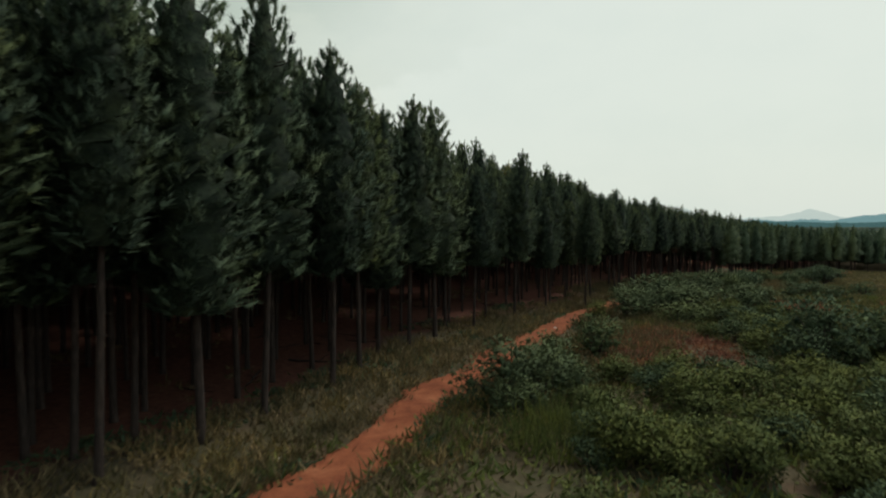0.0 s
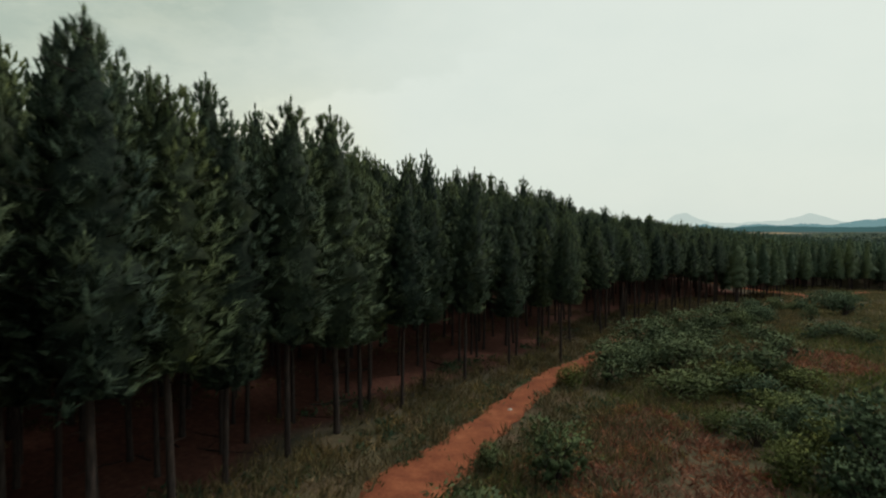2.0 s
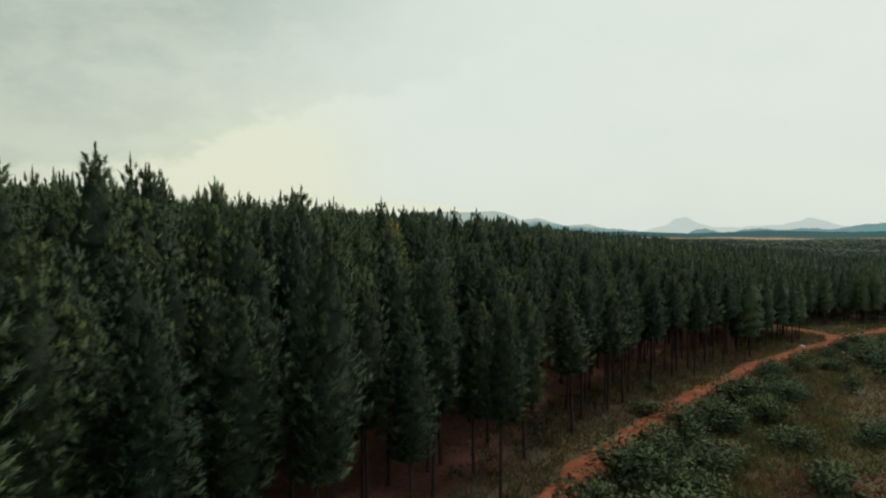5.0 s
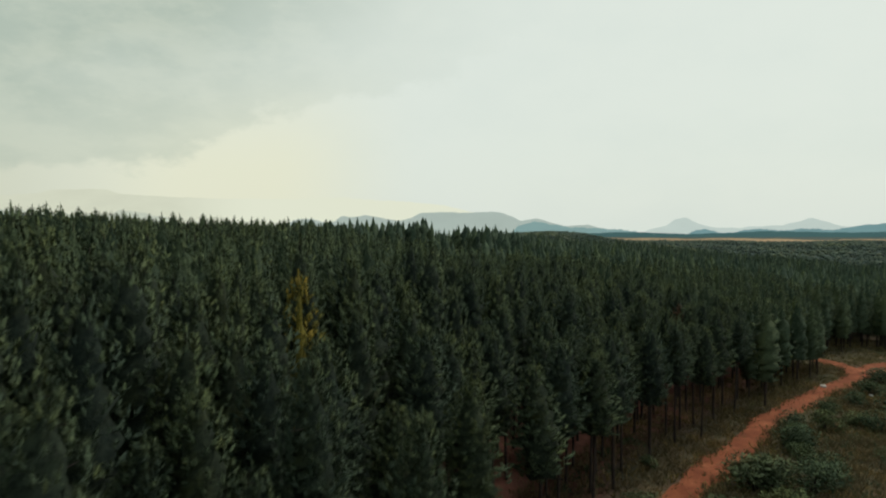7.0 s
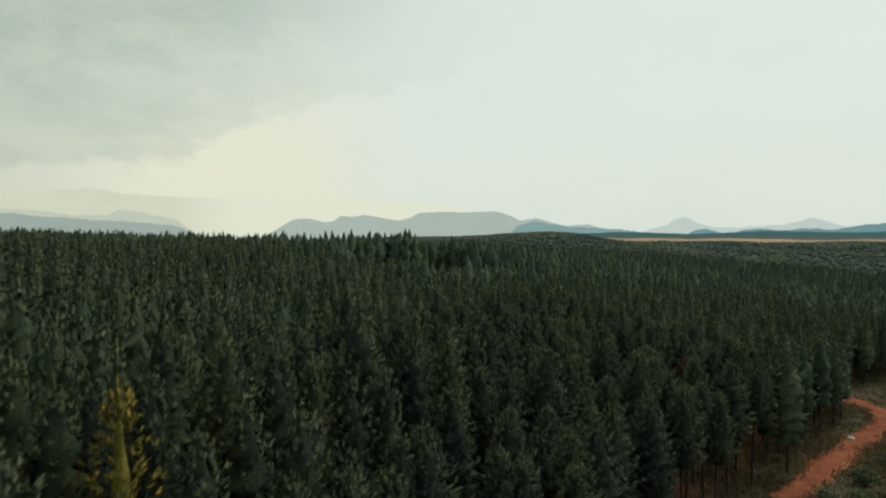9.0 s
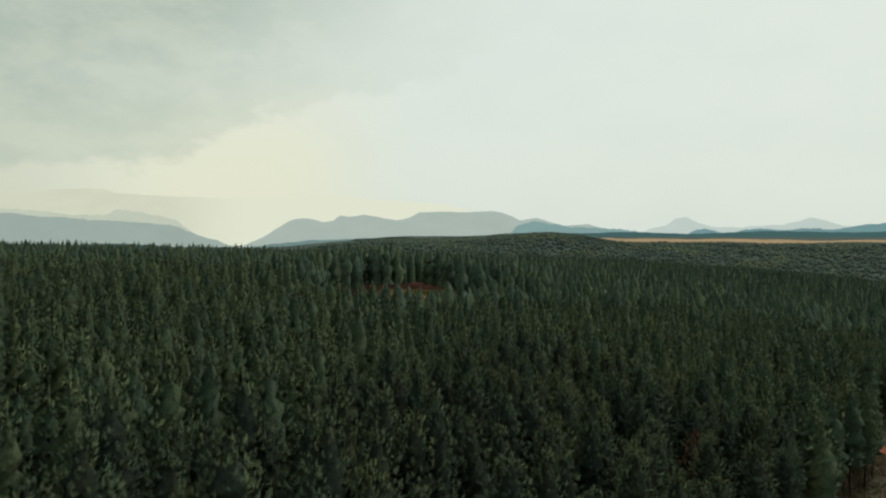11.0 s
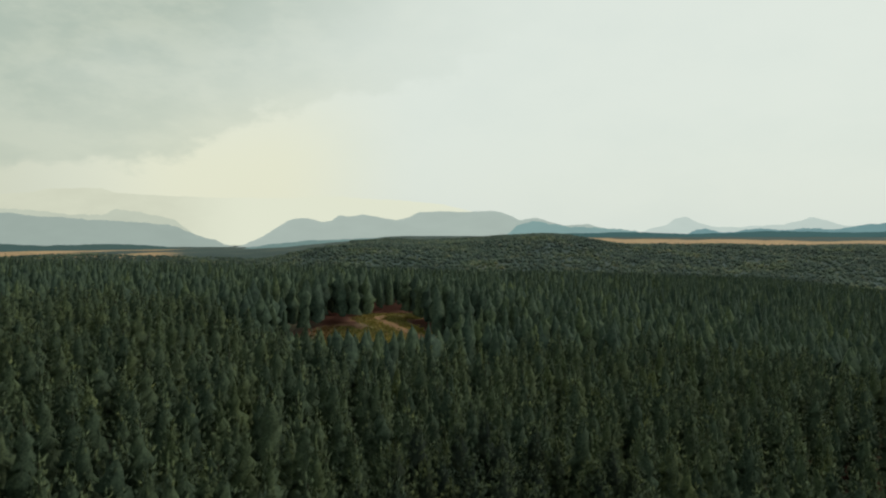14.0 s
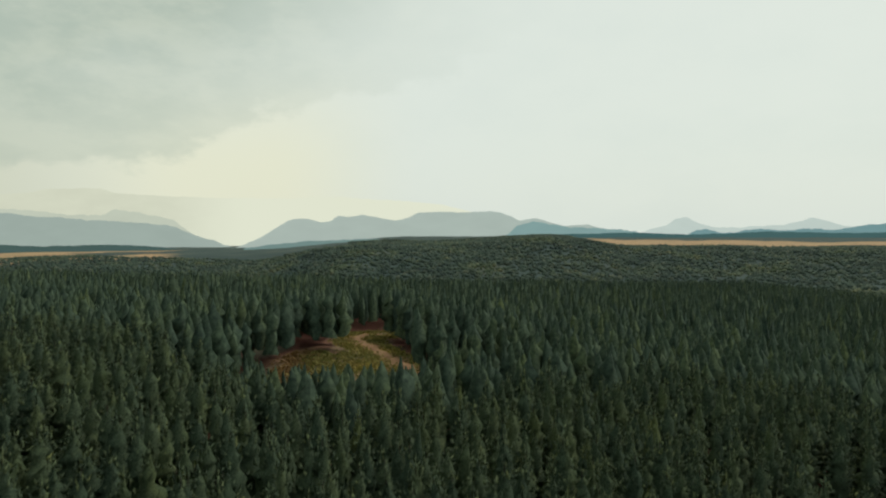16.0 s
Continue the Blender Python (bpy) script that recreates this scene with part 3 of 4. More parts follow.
def pine_crown(rng, height, base, full, widest, boughs, shoots, size, per, broad, plump, core, limbs=0):
    """Bough ends spread over a cone, each a puff of bottle-brush shoots, round an inner mass with shade in its colour,
    with a leader on top. Returns arrays, normals, kinds and bough lines.
    """
    reach = height - base
    u = 1 - (np.arange(boughs) + rng.uniform(0, 1, boughs)) / boughs
    u = (1 - np.sqrt(1 - u * 0.985)) * 0.3 + u * 0.7
    u = np.clip(u, 0, 0.93)
    ang = np.arange(boughs) * 2.39996 + rng.normal(size=boughs) * 0.35
    r = crown_radius(reach * (1 - u), reach, full, widest) * np.where(rng.random(boughs) < 0.1, 1.22, rng.uniform(0.66, 1.06, boughs))
    out = np.c_[np.cos(ang), np.sin(ang), np.zeros(boughs)]
    tip = out * r[:, None] + np.c_[np.zeros((boughs, 2)), base + u * reach + 0.12 * r]
    # shoots of each puff
    n = boughs * shoots
    C, out, U = np.repeat(tip, shoots, 0), np.repeat(out, shoots, 0), np.repeat(u, shoots)[:, None]
    spread = size * (0.62 - 0.3 * U) * (shoots > 1)
    back = np.minimum(np.repeat(r, shoots)[:, None] * 0.8, 0.9 * size) * (shoots > 1)
    B = C + rng.normal(size=(n, 3)) * [1, 1, 0.6] * spread - out * rng.uniform(0, 1, (n, 1)) ** 1.5 * back
    D = unit(out * (0.95 - 0.55 * U) + (B - C) * 0.5 + [0, 0, 1] * (rng.uniform(0.3, 1.0, (n, 1)) + 1.1 * U * U) + rng.normal(size=(n, 3)) * 0.2)
    Z = size * (1.1 - 0.5 * U[:, 0]) * rng.uniform(0.7, 1.3, n)
    # leader packed with needles, and a few upright candles close round it
    k, a = 8, rng.uniform(0, 6.28)
    ang, off = np.arange(k) * 2.4 + a, np.r_[0.0, 0.0, 0.0, rng.uniform(0.14, 0.36, k - 3)]
    top = np.c_[np.cos(ang) * off, np.sin(ang) * off, height - np.r_[0.4, 0.9, 1.5, 1.1 + 2.2 * off[3:]]]
    B = np.concatenate([B, top])
    D = np.concatenate([D, unit(np.c_[np.cos(ang) * off * 0.5, np.sin(ang) * off * 0.5, np.ones(k)])])
    Z = np.r_[Z, 0.85, 0.9, 1.0, rng.uniform(0.55, 0.8, k - 3)]
    n = len(B)
    fat = Z * rng.uniform(0.62, 0.86, n)
    fat[-8:-5] = 0.36, 0.50, 0.66
    v, f, normal, owner = brushes(B - D * (Z * 0.5)[:, None], D, Z, fat, per, rng, broad, plump)
    normal = unit(normal * 0.7 + unit(v * [1, 1, 0] + 1e-6) * 0.35 + [0, 0, 0.36])
    fresh = rng.random(n) < 0.03 + 0.8 * np.clip((B[:, 2] - base) / reach, 0, 1) ** 5
    kind = np.where(fresh[owner], 1, 0)
    # turn every face towards its normal
    e1, e2 = v[f[:, 1]] - v[f[:, 0]], v[f[:, 2]] - v[f[:, 0]]
    wrong = np.einsum("ij,ij->i", np.cross(e1, e2), normal[f[:, 0]]) < 0
    f[wrong] = f[wrong][:, ::-1]
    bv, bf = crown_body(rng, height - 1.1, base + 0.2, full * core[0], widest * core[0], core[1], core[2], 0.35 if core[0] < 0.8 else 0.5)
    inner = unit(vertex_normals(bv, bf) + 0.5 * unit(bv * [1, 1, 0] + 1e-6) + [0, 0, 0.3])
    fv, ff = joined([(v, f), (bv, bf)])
    fv[:, :2] += rng.normal(size=2) * 0.12 * np.clip(fv[:, 2:] - base, 0, None) / reach
    lines = []
    for j in rng.choice(boughs, limbs, replace=False):
        root = np.array([0, 0, tip[j, 2] - 0.1 * r[j]])
        lines.append((root, (root + tip[j]) / 2 - [0, 0, 0.06 * r[j]], tip[j]))
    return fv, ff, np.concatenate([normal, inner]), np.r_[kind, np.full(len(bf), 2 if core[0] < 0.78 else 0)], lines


def crown_mesh(name, v, f, normal, kind, needle):
    """A crown of green shoots, some of them fresh, over an inner mass with shade painted into its colour."""
    me = mesh_of(name, v, f, needle, True)
    me.materials.append(M_FRESH if needle in (M_NEEDLE, M_CANOPY) else needle)
    me.materials.append(M_INNER_SHADE if needle in (M_NEEDLE, M_CANOPY) else needle)
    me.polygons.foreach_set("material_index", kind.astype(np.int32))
    me.normals_split_custom_set_from_vertices(np.ascontiguousarray(normal, np.float32))
    return me


def pine_trunk(rng, height, radius, lines, sides):
    bend, ph = rng.uniform(0.05, 0.22), rng.uniform(0, 6.28)
    hs = np.array([-0.5, 0.0, 0.25, 1.2, 0.3 * height, 0.55 * height, 0.8 * height, height - 0.6])
    rad = radius * np.array([1.5, 1.35, 1.1, 1.0, 0.82, 0.58, 0.30, 0.07])
    k = np.sin(hs / height * 3.1)
    pieces = [tube(np.c_[bend * k * math.cos(ph), bend * k * math.sin(ph), hs], rad, sides)]
    for line in lines:
        pieces.append(tube(line, [0.045, 0.03, 0.012], 3))
    for _ in range(9 if lines else 0):  # dead stubs under the crown
        h, a = rng.uniform(0.15, 0.42) * height, rng.uniform(0, 6.28)
        r = rng.uniform(0.3, 1.2)
        p = np.array([0, 0, h])
        pieces.append(tube([p, p + [r * math.cos(a), r * math.sin(a), rng.uniform(-0.25, 0.2)]], [0.022, 0.008], 3))
    return joined(pieces)


PINE_LABEL = "tall plantation pine with bare dark trunk and deep green crown"


def make_pine(seed, height, base, full, widest, detail, needle=None, label=PINE_LABEL):
    rng = np.random.default_rng(seed)
    v, f, normal, kind, lines = pine_crown(rng, height, base, full, widest, *detail)
    root = new("pine_tree")
    part("trunk", mesh_of("pine_trunk", *pine_trunk(rng, height, 0.0076 * height, lines, 8), M_BARK, True), root)
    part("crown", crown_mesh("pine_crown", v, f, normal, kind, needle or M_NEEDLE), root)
    return tagged(root, label, "tree", "plantation pines")


# front row along the open edge
FRONT = [(-15.0, 20.8), (-13.8, 16.2), (-11.2, 18.8), (-9.4, 22.6), (-8.2, 26.6), (-5.8, 30.6), (-4.9, 34.2), (-4.2, 37.6), (-2.4, 41.0), (-0.6, 44.4), (0.2, 47.8), (2.6, 49.4), (3.9, 53.4),
         (6.8, 55.6), (8.1, 62.7), (10.6, 60.4), (15.5, 63.8), (14.2, 68.0), (17.9, 71.2)]


CORNER = [(73.5, 131.5), (70.6, 128.6), (67.0, 125.8), (62.8, 122.4), (76.0, 135.6), (72.4, 134.4), (58.6, 118.6)]
VERGE = [(66, 7.6), (70, 8.6), (74, 7.9), (78.4, 8.1), (82, 8.8), (85, 7.5), (88.5, 8.6), (91.4, 7.2), (95.7, 5.9), (99, 7.4), (103, 6.4), (107.7, 5.2), (110.4, 7.0),
         (113, 2.9), (116.8, 5.2), (120.2, 4.0), (125, 5.0), (130, 4.4), (135, 4.6), (141, 5.6)]
YELLOW, BROWN = (8.6, 75.6), (42.8, 108.4)


def plant_positions():
    rng = np.random.default_rng(11)
    si, qi = np.meshgrid(np.arange(-80, 760, 2.95), np.arange(-190, 420, 2.8))
    s, q = si.ravel(), qi.ravel()
    s, q = s + rng.normal(size=s.shape) * 0.5, q + rng.normal(size=s.shape) * 0.5
    x, y = -11.2 + 0.6 * s - 0.8 * q, 18.8 + 0.8 * s + 0.6 * q
    ok = wooded(x, y)
    ok &= ~((s > -3) & (s < 66) & (q < edge_at(s) + 2.0))
    # stand carried on out of view, added to keep side light off the trunks
    ok &= (x > -0.80 * y - 60) & (y > -28) & (x > -75 - 0.8 * np.maximum(y, 0)) & (x - 33 < 0.86 * (y - 60) + 40)
    ok &= rng.random(len(x)) > 0.04 + 0.22 * step01((y - 230) / 80)
    verge = [(-11.2 + 0.6 * a - 0.8 * b, 18.8 + 0.8 * a + 0.6 * b) for a, b in VERGE]
    given = np.array([*FRONT, *CORNER, YELLOW, BROWN, *verge])
    for gx, gy in given[len(FRONT):]:
        ok &= np.hypot(x - gx, y - gy) > 1.8
    return np.r_[given[:, 0], x[ok]], np.r_[given[:, 1], y[ok]]


def build_forest():
    x, y = plant_positions()
    z, tall = ground_z(x, y), pine_height(x, y)
    rng = np.random.default_rng(5)
    tall = tall * rng.normal(0.975, 0.07, len(x)).clip(0.76, 1.10)
    dist = polyline_distance(x, y, [(-10, 22), (3, 52), (38, 116)])
    dist = dist + 45 * (x < -0.8 * y - 5)  # behind and beside the start of the walk
    order = np.argsort(dist)
    single, others = order[:300], order[300:]
    # then the stand that the flight crosses, in a wedge that opens northwards
    wedge = np.minimum(polyline_distance(x, y, [(3, 52), (12, 100), (-30, 140)]), polyline_distance(x, y, [(12, 100), (80, 145)]))
    others = others[np.argsort(wedge[others])]
    middle, rest = others[:1400], others[1400:]
    # nearest pines, each a tree of its own
    edge = (330, 1, 0.90, 30, 0.15, 0.20, (0.66, 22, 11), 26)
    fine = [make_pine(20 + k, 20, (5.4, 7.6, 6.4, 8.4, 7.0)[k], 0.56, 2.2 - 0.15 * (k % 2), edge) for k in range(5)]
    inner = (230, 1, 0.92, 13, 0.21, 0.22, (0.66, 16, 9))
    coarse = [make_pine(40 + k, 20, (5.6, 7.4, 6.4, 7.9, 6.8)[k], 0.56, 2.15 - 0.12 * (k % 2), inner) for k in range(5)]
    bare = [make_pine(50 + k, 20, (9.6, 8.4, 10.6)[k], 0.6, 2.5, inner) for k in range(3)]
    gold = make_pine(60, 20, 6.6, 0.50, 1.5, (190, 1, 0.85, 20, 0.22, 0.22, (0.3, 10, 6)), M_NEEDLE_YELLOW, "plantation pine with crown turning yellow")
    brown = make_pine(61, 20, 7.6, 0.5, 1.5, (90, 1, 0.85, 16, 0.22, 0.2, (0.35, 12, 7)), M_NEEDLE_DEAD, "dying plantation pine with brown needles")
    used = set()
    sick = {len(FRONT) + len(CORNER): gold, len(FRONT) + len(CORNER) + 1: brown}
    tall[len(FRONT) + len(CORNER)] = 17.0 - z[len(FRONT) + len(CORNER)]
    for k in single:
        s, q = along(x[k], y[k])
        src = sick.get(int(k)) or (fine if q < edge_at(s) + 6 - 0.05 * s and -4 < s < 60 else bare * 2 if q < edge_at(s) + 7 and s >= 56 else coarse)[rng.integers(5)]
        size = tall[k] / 20
        wide = (0.3 + 0.7 * size) * rng.uniform(0.9, 1.1) * (1.12 if y[k] < 28 and q < 4 else 1.08 if y[k] < 45 and q < edge_at(s) + 2 else 1)
        m = pose(x[k], y[k], z[k] - 0.05, rng.normal() * 0.9, rng.normal() * 0.9, rng.uniform(0, 360)) @ Matrix.Diagonal((wide, wide, size, 1))
        place(src, used, m)
    for src in fine + coarse + bare + [gold, brown]:
        if src not in used:
            for o in (*src.children_recursive, src):
                bpy.data.objects.remove(o)
    # deeper wood, joined
    kinds = []
    for detail in ((80, 1, 0.85, 6, 0.22, 0.24, (0.80, 15, 8)), (48, 1, 0.95, 4, 0.26, 0.26, (0.82, 11, 7))):
        kinds.append([])
        for k in range(6):
            r = np.random.default_rng(80 + k)
            v, f, normal, kind, _ = pine_crown(r, 14.0, 3.4, 0.47, 1.85, *detail)
            kinds[-1].append((v, f, normal, kind, tube([(0, 0, -0.4), (0, 0, 6), (0, 0, 13.2)], [0.15, 0.12, 0.03], 3)))
    crowns, normals, which, trunks = [], [], [], []
    for n, k in enumerate(middle):
        cv, cf, cn, kind, (tv, tf) = kinds[int(n > 600)][rng.integers(6)]
        a, size = rng.uniform(0, 6.28), tall[k] / 14
        turn = np.array([[math.cos(a), -math.sin(a), 0], [math.sin(a), math.cos(a), 0], [0, 0, 1]])
        wide = (0.55 + 0.45 * size) * rng.uniform(0.85, 1.12)
        sc, at = np.array([wide, wide, size]), np.array([x[k], y[k], z[k]])
        crowns.append(((cv * sc) @ turn.T + at, cf))
        normals.append(cn @ turn.T)
        which.append(kind)
        trunks.append(((tv * sc) @ turn.T + at, tf))
    wood = new("pine_wood")
    tagged(wood, "dense stand of plantation pines, crowns almost touching", "trees", kind="stuff")
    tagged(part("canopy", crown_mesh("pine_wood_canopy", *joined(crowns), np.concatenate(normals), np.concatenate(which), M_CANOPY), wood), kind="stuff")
    tagged(part("trunks", mesh_of("pine_wood_trunks", *joined(trunks), M_BARK, True), wood), kind="stuff")
    # far wood: pointed crowns of a few ragged tiers
    far_kinds = []
    for k in range(8):
        r = np.random.default_rng(120 + k)
        far_kinds.append([crown_body(r, 13.2, 3.0, 0.52, 1.95, n, m, 0.55) for n, m in ((7, 5), (3, 4))])
    pieces, normals = [], []
    for n, k in enumerate(rest):
        v, f = far_kinds[rng.integers(8)][int(n > 3000)]
        a, size = rng.uniform(0, 6.28), tall[k] / 13.2
        turn = np.array([[math.cos(a), -math.sin(a), 0], [math.sin(a), math.cos(a), 0], [0, 0, 1]])
        pieces.append(((v * [size, size, size]) @ turn.T + [x[k], y[k], z[k]], f))
        normals.append(unit(0.6 * vertex_normals(v, f) + unit(v * [1, 1, 0] + 1e-6) * 0.6 + [0, 0, 0.4]) @ turn.T)
    me = mesh_of("far_pine_wood", *joined(pieces), M_FAR_CANOPY, True)
    me.normals_split_custom_set_from_vertices(np.ascontiguousarray(np.concatenate(normals), np.float32))
    tagged(new("far_pine_wood", me), "plantation pine canopy running away to the valley", "trees", kind="stuff")


build_ground()
build_road("road", TRACK, 2.3, "rutted red dirt track along the pine edge")
build_road("road_spur", SPUR, 2.6, "red dirt side track turning in between the pine blocks", 0.02)
CLEARING_TRACK = [(32, 187), (28, 193.5), (25, 196.5), (22.4, 200), (19.2, 204.5), (15.8, 211), (13.6, 218.5), (15, 226.5), (19.6, 232.5)]
build_road("clearing_track", CLEARING_TRACK, 5.4, "bare orange earth track through the clearing", 0.03, M_EARTH)
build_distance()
build_forest()


# ---- scrub beside the track ----
def make_bush(seed, leaf, lobes, size, count, label, name="bush"):
    """A bush about 1 m across and 1 m high at unit scale: stems and a lobed mass of leaves."""
    rng = np.random.default_rng(seed)
    a, rad = rng.uniform(0, 6.28, lobes), np.sqrt(rng.uniform(0.0, 1.0, lobes)) * 0.34
    c = np.c_[np.cos(a) * rad, np.sin(a) * rad, rng.uniform(0.26, 0.66, lobes) * (1.15 - 1.1 * rad)]
    r = rng.uniform(0.17, 0.27, lobes)
    which = rng.integers(0, lobes, count)
    n = unit(rng.normal(size=(count, 3)) + [0, 0, 0.35])
    pos = c[which] + n * (r[which] * rng.uniform(0.72, 1.08, count))[:, None]
    pos[:, 2] = np.maximum(pos[:, 2], 0.03)
    way = unit(n + rng.normal(size=n.shape) * 0.55 + [0, 0, 0.25])
    ln = size * rng.uniform(0.7, 1.35, count)
    leaves = blades(pos, way, ln, ln * rng.uniform(0.45, 0.7, count), rng, 0.1)
    lv, lf = leaves
    wrong = np.einsum("ij,ij->i", np.cross(lv[lf[:, 1]] - lv[lf[:, 0]], lv[lf[:, 2]] - lv[lf[:, 0]]), n) < 0
    lf[wrong] = lf[wrong][:, ::-1]
    up = np.tile([0.0, 0.0, 1.0], (lobes, 1))
    core = spindles(c - up * (0.6 * r)[:, None], up, 0.6 * r, 0.6 * r, rng)
    root = new(name)
    stems = [tube([(0, 0, -0.08), tuple(p * [0.4, 0.4, 0.5]), tuple(p)], [0.018, 0.013, 0.005], 4) for p in c]
    part("stem", mesh_of("bush_stem", *joined(stems), M_BARK, True), root)
    v, f = joined([leaves, core])
    me = mesh_of("bush_foliage", v, f, leaf, True)
    soft = unit(np.concatenate([np.repeat(n, 3, 0), unit(core[0] - np.repeat(c, 6, 0))]) + [0, 0, 0.4])
    me.normals_split_custom_set_from_vertices(np.ascontiguousarray(soft, np.float32))
    part("foliage", me, root)
    return tagged(root, label, "bush", "scrub bushes")


# x, y, width, height, kind
BUSHES = [
    (2.6, 27.4, 3.6, 2.6, 0), (4.6, 28.4, 3.8, 2.8, 0), (5.9, 32.2, 3.6, 2.7, 0), (3.4, 25.6, 2.6, 1.7, 0), (6.6, 29.8, 2.8, 1.8, 0), (7.4, 40.2, 2.0, 1.4, 0),
    (10.2, 38.8, 3.7, 2.9, 1), (24.6, 37.6, 5.4, 3.9, 1), (28.0, 36.6, 4.6, 3.2, 1), (22.4, 36.6, 3.6, 2.4, 1), (21.0, 52.2, 4.6, 2.0, 0), (23.8, 54.0, 4.4, 2.2, 0),
    (26.6, 52.0, 3.6, 1.9, 1), (23.4, 67.4, 5.6, 3.0, 0), (24.0, 60.4, 6.0, 3.0, 0), (29.0, 57.0, 5.4, 3.2, 0), (17.4, 56.0, 4.4, 2.6, 0), (20.6, 59.4, 4.4, 2.8, 0), (26.8, 71.0, 4.8, 2.8, 0), (30.6, 75.4, 4.4, 2.5, 0), (20.4, 63.2, 3.6, 2.5, 0),
    (34.5, 78.0, 5.0, 2.3, 0), (31.0, 70.4, 4.6, 2.0, 0), (27.6, 65.6, 4.4, 2.0, 0), (40.7, 80.4, 3.0, 2.0, 1), (47.0, 92.0, 2.6, 1.8, 1), (55.0, 92.0, 2.4, 2.0, 0),
    (70.0, 110.5, 6.0, 2.4, 1), (64.0, 98.0, 5.4, 3.0, 1), (30.4, 83.0, 3.0, 1.5, 0), (14.4, 54.4, 2.6, 1.5, 2), (26.0, 54.2, 3.2, 2.2, 2), (30.6, 53.8, 3.8, 1.9, 2),
    (24.6, 47.0, 4.2, 2.0, 2), (49.2, 96.0, 3.8, 2.4, 1), (53.2, 104.0, 2.4, 1.5, 1), (40.0, 86.2, 5.2, 2.6, 0), (44.2, 86.0, 3.6, 2.2, 1), (72.0, 118.0, 3.4, 1.8, 1),
    (60.0, 104.0, 3.0, 1.5, 0), (78.0, 122.0, 4.0, 1.8, 0), (86.0, 128.0, 4.4, 1.9, 1), (38.0, 74.0, 4.2, 1.9, 0), (45.0, 76.0, 3.8, 1.8, 1), (36.0, 66.0, 4.6, 2.2, 0),
    (34.5, 78.6, 4.4, 2.6, 0), (39.6, 80.6, 4.2, 2.5, 0), (41.6, 86.8, 3.8, 2.4, 0), (46.4, 88.0, 3.6, 2.4, 1), (48.6, 95.2, 3.0, 2.2, 1), (49.2, 97.4, 3.0, 2.2, 1), (55.4, 101.6, 3.0, 2.0, 0), (61.3, 102.0, 3.4, 2.0, 1),
    (60.2, 108.4, 3.2, 1.9, 0), (66.2, 113.6, 3.0, 1.7, 1), (79.6, 125.0, 6.0, 2.2, 1), (73.0, 111.0, 5.2, 2.6, 1), (33.4, 90.2, 1.6, 1.0, 1), (9.6, 31.4, 2.4, 1.3, 2), (14.8, 29.6, 3.2, 1.6, 2), (20.0, 32.0, 3.4, 1.8, 2), (17.4, 27.4, 3.2, 1.7, 2), (13.6, 24.4, 3.2, 1.6, 2), (16.2, 22.4, 3.0, 1.7, 2),
    (19.8, 25.2, 3.6, 2.0, 1), (22.6, 28.8, 3.6, 2.0, 2), (10.4, 21.4, 2.8, 1.5, 2), (13.0, 18.8, 2.8, 1.6, 2), (7.6, 19.6, 2.6, 1.3, 2), (11.4, 27.6, 2.8, 1.4, 2),
]
BUSH_LABELS = ["rounded grey-green leafy bush beside the dirt track", "dense dark green bush standing in dry scrub", "spreading yellow-green shrub in rough scrub"]


def build_scrub():
    rng = np.random.default_rng(31)
    mats = [M_BUSH, M_BUSH_DARK, M_BUSH_LIME]
    kinds = [[make_bush(200 + 10 * k + j, mats[k], 11 + 3 * j, (0.058, 0.054, 0.056)[k], 1400, BUSH_LABELS[k]) for j in range(3)] for k in range(3)]
    first = set()
    spots = list(BUSHES)
    tries = 0
    while len(spots) < 140 and tries < 5000:
        tries += 1
        s, q = rng.uniform(4, 170), rng.uniform(-75, -9)
        x, y = -11.2 + 0.6 * s - 0.8 * q, 18.8 + 0.8 * s + 0.6 * q
        w = rng.uniform(1.4, 3.6)
        if polyline_distance(x, y, TRACK) < 2.4 + w / 2 or (x < 8 and y < 18) or wave(x, y, 0.13, 9) < -0.05 + 0.5 * (s > 95):
            continue
        if 9 < x < 21 and 36 < y < 52:
            continue
        k = 2 if rng.random() < (0.75 if s < 55 else 0.2) else int(rng.integers(0, 2))
        spots.append((x, y, w, w * rng.uniform(0.42, 0.6), k))
    for _ in range(150):  # thick low growth at the start of the walk
        x, y = rng.uniform(4, 34), rng.uniform(11, 46)
        if (9 < x < 20 and 34 < y < 52) or polyline_distance(x, y, TRACK) < 4.5:
            continue
        w = rng.uniform(1.5, 3.2)
        spots.append((x, y, w, w * rng.uniform(0.5, 0.72), 2 if rng.random() < 0.72 else 1))
    for x, y, w, h, k in spots:
        z = float(ground_z(x, y))
        m = pose(x, y, z - 0.04, 0, 0, rng.uniform(0, 360)) @ Matrix.Diagonal((w * 1.12, w * rng.uniform(0.9, 1.2), h * 1.3, 1))
        place(kinds[k][rng.integers(3)], first, m)


